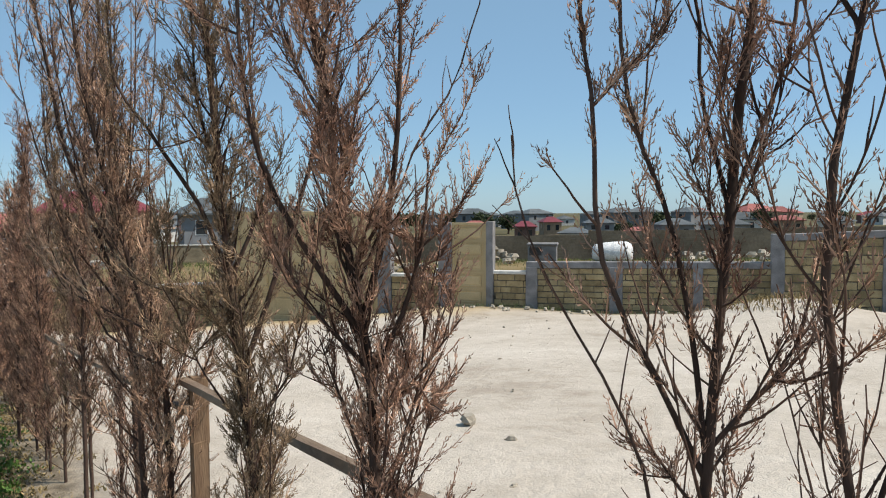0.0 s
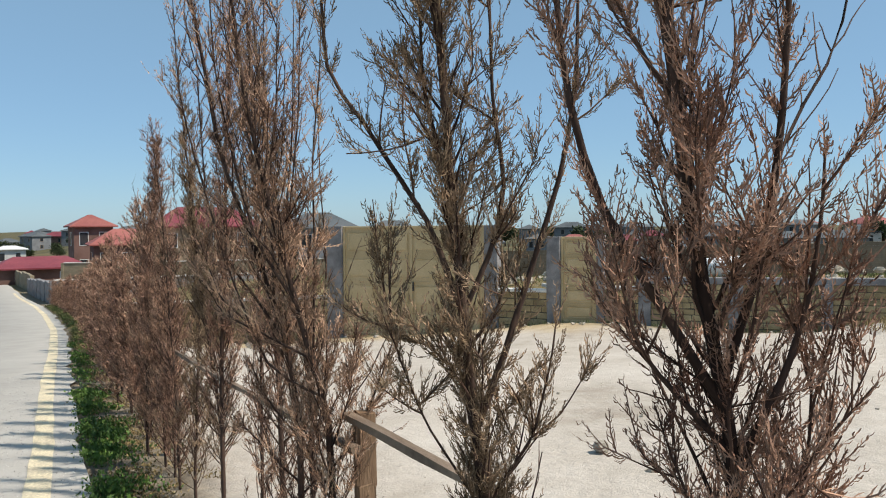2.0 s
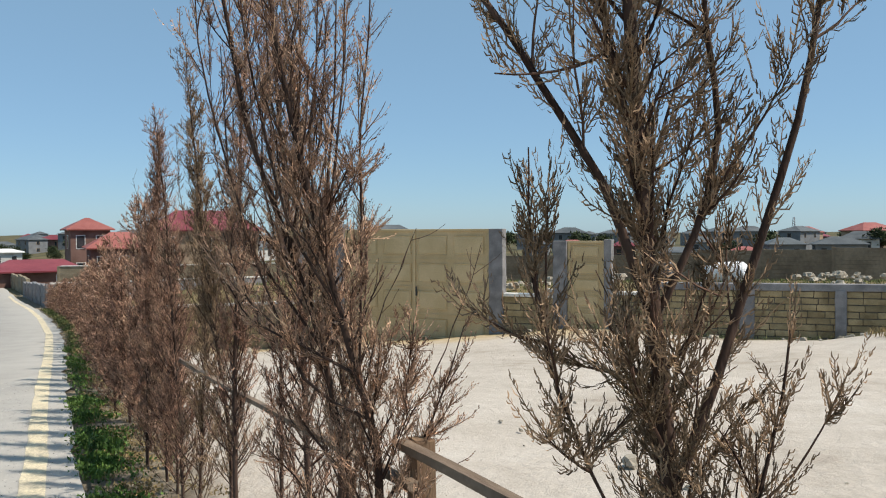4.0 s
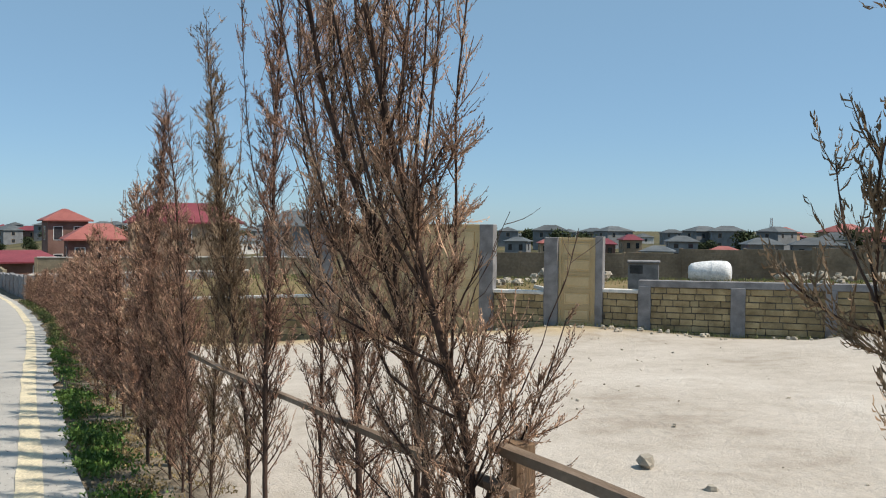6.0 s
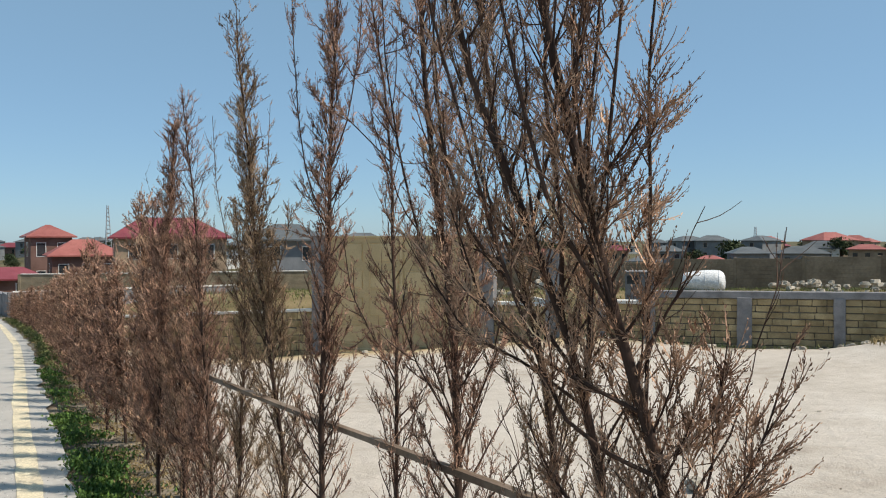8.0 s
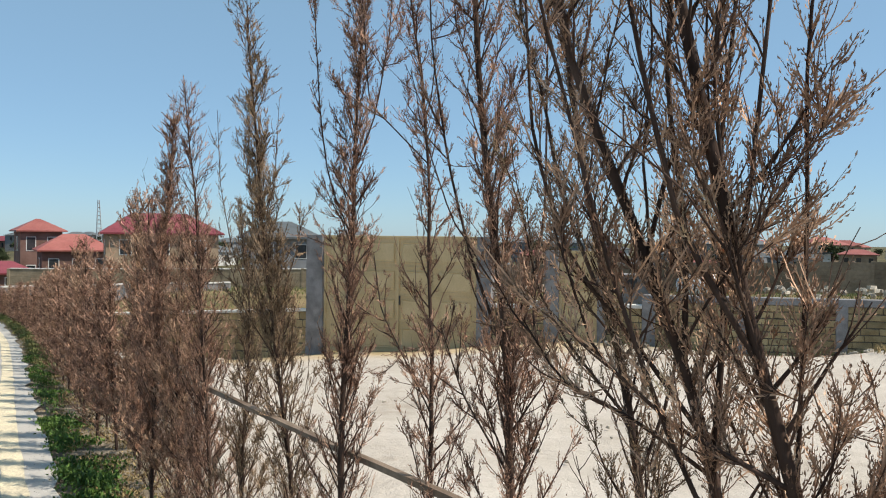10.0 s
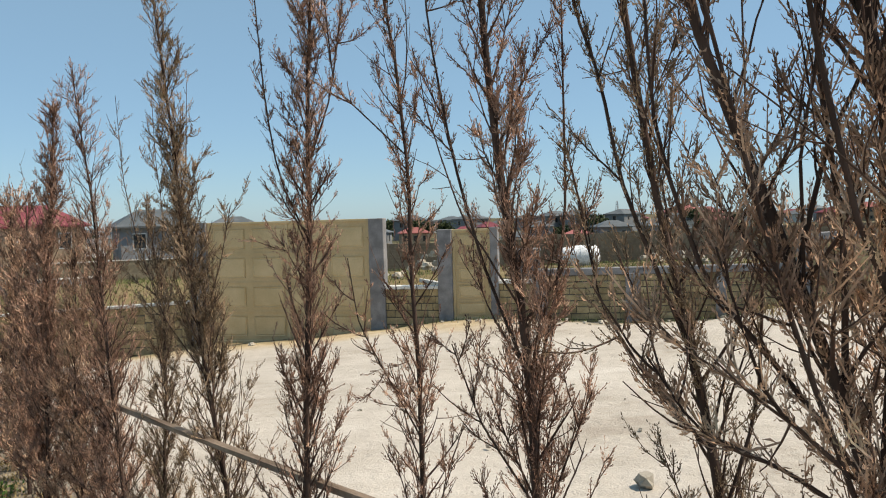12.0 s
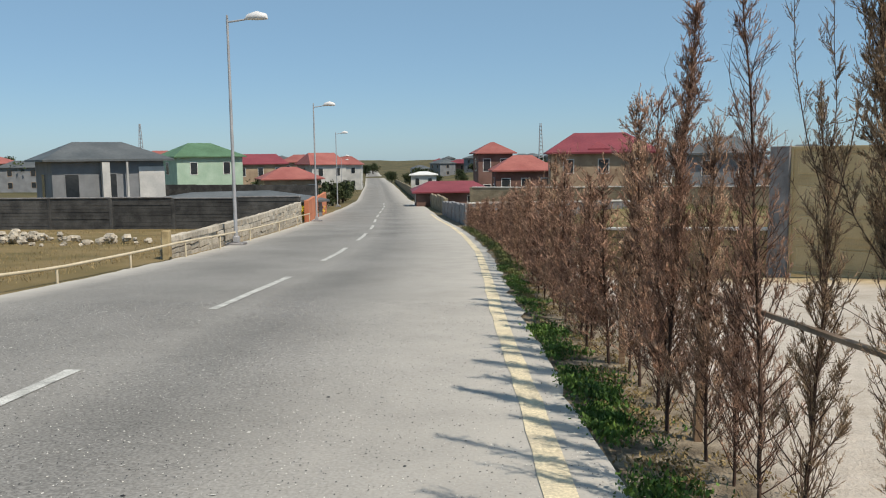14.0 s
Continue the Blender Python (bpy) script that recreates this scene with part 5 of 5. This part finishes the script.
protos = [house(0, 0, 9, 8, 5, 2.0, 0, "plaster_tan", "roof_red", storeys=2, label="far tan house with a red roof", windows=2, group="far houses", z=0, frames="plaster_tan"),
          house(0, 0, 8, 8, 3.2, 1.8, 0, "plaster_white", "roof_grey", label="far pale house with a grey roof", windows=2, group="far houses", z=0, frames="plaster_tan"),
          house(0, 0, 10, 8, 3.6, 2.0, 0, "plaster_brown", "roof_crimson", label="far brown house with a crimson roof", windows=2, group="far houses", z=0, frames="plaster_tan"),
          house(0, 0, 9, 7, 5.2, 1.6, 0, "plaster_grey", "roof_grey", storeys=2, label="far grey two storey house", windows=2, group="far houses", z=0, frames="plaster_tan")]
q = random.Random(12)
used = 0
for i in range(150):
    b, dist = q.uniform(-34, 68), q.choice((1, 1, 1.5)) * q.uniform(195, 420)
    x, y = polar(b, dist)
    if abs(x - float(line_x(y)) + 3.8) < 14:
        continue
    m = pose(x, y, float(gz(x, y)), 0, 0, q.uniform(0, 180))
    if used < 4:
        protos[used].matrix_basis = m
    else:
        copy_thing(protos[(1, 3, 0, 1, 3, 2)[i % 6]], m)
    used += 1


# ---- far trees, shrubs, masts ----
def shrub(seed, w, h, n=700, leaf=0.35, material="tree_dark", name="shrub", label="dark green bushy tree beside distant houses", trunk=0.25):
    r = np.random.default_rng(seed)
    T = thing(name, Matrix(), label, "tree" if h > 2 else "bush", "far trees and bushes")
    v, f = tube([(0, 0, -0.3), (0.05 * w, 0, h * trunk), (0, 0.04 * w, h * 0.7)], [0.06 * h, 0.045 * h, 0.015 * h], 7)
    limbs = [(v, f)]
    lobes = [np.array((r.uniform(-0.36, 0.36) * w, r.uniform(-0.36, 0.36) * w, h * r.uniform(trunk + 0.12, 0.86))) for _ in range(9)]
    for c in lobes:
        limbs.append(tube([(0, 0, h * trunk * 0.9), c * 0.55 + np.array((0, 0, h * 0.1)), c], [0.025 * h, 0.016 * h, 0.006 * h], 5))
    v, f = joined(limbs)
    raw("trunk", v, f, M["bark"], T)
    c = np.array(lobes)[r.integers(0, 9, n)]
    st = c + r.normal(0, 1, (n, 3)) * np.array((0.15 * w, 0.15 * w, 0.11 * h))
    st[:, 2] = np.clip(st[:, 2], h * 0.06, h)
    v, f = needles(r, st, r.normal(0, 1, (n, 3)), leaf, leaf * 0.35, 0.5)
    raw("crown", v, f, M[material], T)
    return T


big_trees = [shrub(i, 6, 6, 1100, 0.75, name="far_tree", label="dark green rounded tree among distant houses") for i in range(3)]
small = [shrub(10 + i, 2.4, 2.2, 600, 0.34) for i in range(2)]
spots = [(-6.0, 225, 0.5), (-5.3, 240, 0.75), (-4.7, 250, 0.7), (-4.0, 235, 0.4), (-2.2, 240, 0.4), (0.8, 240, 0.5), (-16.0, 128, 0.6), (-13.3, 128, 0.62), (-12.0, 230, 1.0), (46.0, 165, 0.85), (33.5, 210, 0.9), (35.3, 205, 0.8), (31.2, 230, 0.9), (43.5, 170, 0.6), (28.0, 240, 1.0), (24.0, 220, 1.0), (52.5, 200, 0.9), (-29, 220, 1.1), (-31, 200, 1.0)]
spots += [(-11.5 + 0.5 * i, 400 + (i * 37) % 160, 0.75 + 0.12 * (i % 4)) for i in range(7)]
spots += [(q.uniform(-34, 66), q.uniform(240, 560), q.uniform(0.45, 0.95)) for _ in range(80)]
for i, (b, dist, s) in enumerate(spots):
    x, y = polar(b, dist)
    T = big_trees[i] if i < 3 else copy_thing(big_trees[i % 3], Matrix())
    T.matrix_basis = pose(x, y, float(gz(x, y)), 0, 0, i * 67) @ Matrix.Diagonal((s, s, s, 1))
bush = [(float(line_x(y)) - 9.6 - (i % 3) * 0.9, y, 0.6 + 0.2 * (i % 4)) for i, y in enumerate(range(82, 150, 4))]
bush += [(*polar(-15.8 + 0.45 * i, 104 + (i % 3) * 3), 0.8) for i in range(12)]
bush += [(*polar(0.6 + 1.2 * i, 66), 0.5) for i in range(6)]
for i, (x, y, s) in enumerate(bush):
    T = small[i] if i < 2 else copy_thing(small[i % 2], Matrix())
    T.matrix_basis = pose(x, y, float(gz(x, y)), 0, 0, i * 51) @ Matrix.Diagonal((s, s, s, 1))
for i in range(7):
    y = 51 + i * 1.7
    T = shrub(40 + i, 1.1, 0.8, 260, 0.16, "yellow_flower" if i % 2 == 0 else "tree_dark", "roadside_bush", "yellow flowering bush beside orange wall" if i % 2 == 0 else "green bush beside orange wall", 0.1)
    x = float(line_x(y)) - 8.4
    T.matrix_basis = pose(x, y, float(gz(x, y)))


def mast(bearing, dist, h):
    x, y = polar(bearing, dist)
    m = thing("radio_mast", pose(x, y, float(gz(x, y))), "thin grey lattice mast on the horizon", "mast")
    for i in range(3):
        a = i * 2.094
        v, f = tube([(math.cos(a) * 1.4, math.sin(a) * 1.4, 0), (math.cos(a) * 0.3, math.sin(a) * 0.3, h)], 0.14, 4)
        raw("leg", v, f, M["metal"], m)
    for k in range(1, 12):
        z = h * k / 12
        rr_ = 1.4 - 1.1 * k / 12
        v, f = tube([(math.cos(a) * rr_, math.sin(a) * rr_, z + (0.6 if j % 2 else 0)) for j, a in enumerate((0, 2.094, 4.188, 6.283))], 0.09, 4)
        raw("brace", v, f, M["metal"], m)


mast(-24.0, 330, 18)
mast(3.3, 300, 17)
mast(47.3, 330, 11)
mast(13.5, 380, 12)

# ---- walls along the road ahead ----
def beside(y, off):
    return float(line_x(y)) + off, y


far_wall("wall_grey", beside(42.5, 0.9), beside(60, 0.9), -0.95, -1.75, "concrete", "grey concrete block garden wall along the road", 3.0, "concrete")
far_wall("wall_grey_side", beside(42.5, 0.9), (9.0, 45.0), -0.95, -1.0, "concrete", "grey concrete block garden wall across the yard", 3.0, "concrete", cope="coping")
far_wall("wall_pale", beside(62, 1.2), beside(118, 1.4), -1.6, -3.3, "limestone_far", "pale stone garden wall along the road", 5.0, "limestone_far")
far_wall("wall_pale_far", beside(122, 1.4), beside(260, 2.0), -3.4, -5.2, "limestone_far", "pale stone garden wall along the road", 8.0, "limestone_far")
far_wall("wall_back", (-2.0, 66), (22, 58), -1.1, -0.9, "limestone_far", "pale stone garden wall before houses", 5.0, "limestone_far", cope="coping")
far_wall("wall_left_garden", (-36, 70), (-14.5, 68), -0.6, -0.75, "dark_wall", "dark garden wall before houses", 5.0, "dark_wall")
far_wall("wall_left_far", beside(70, -9.5), beside(180, -10.5), -1.9, -4.6, "limestone_far", "pale stone garden wall along the road", 6.0, "limestone_far")
lay_blocks()
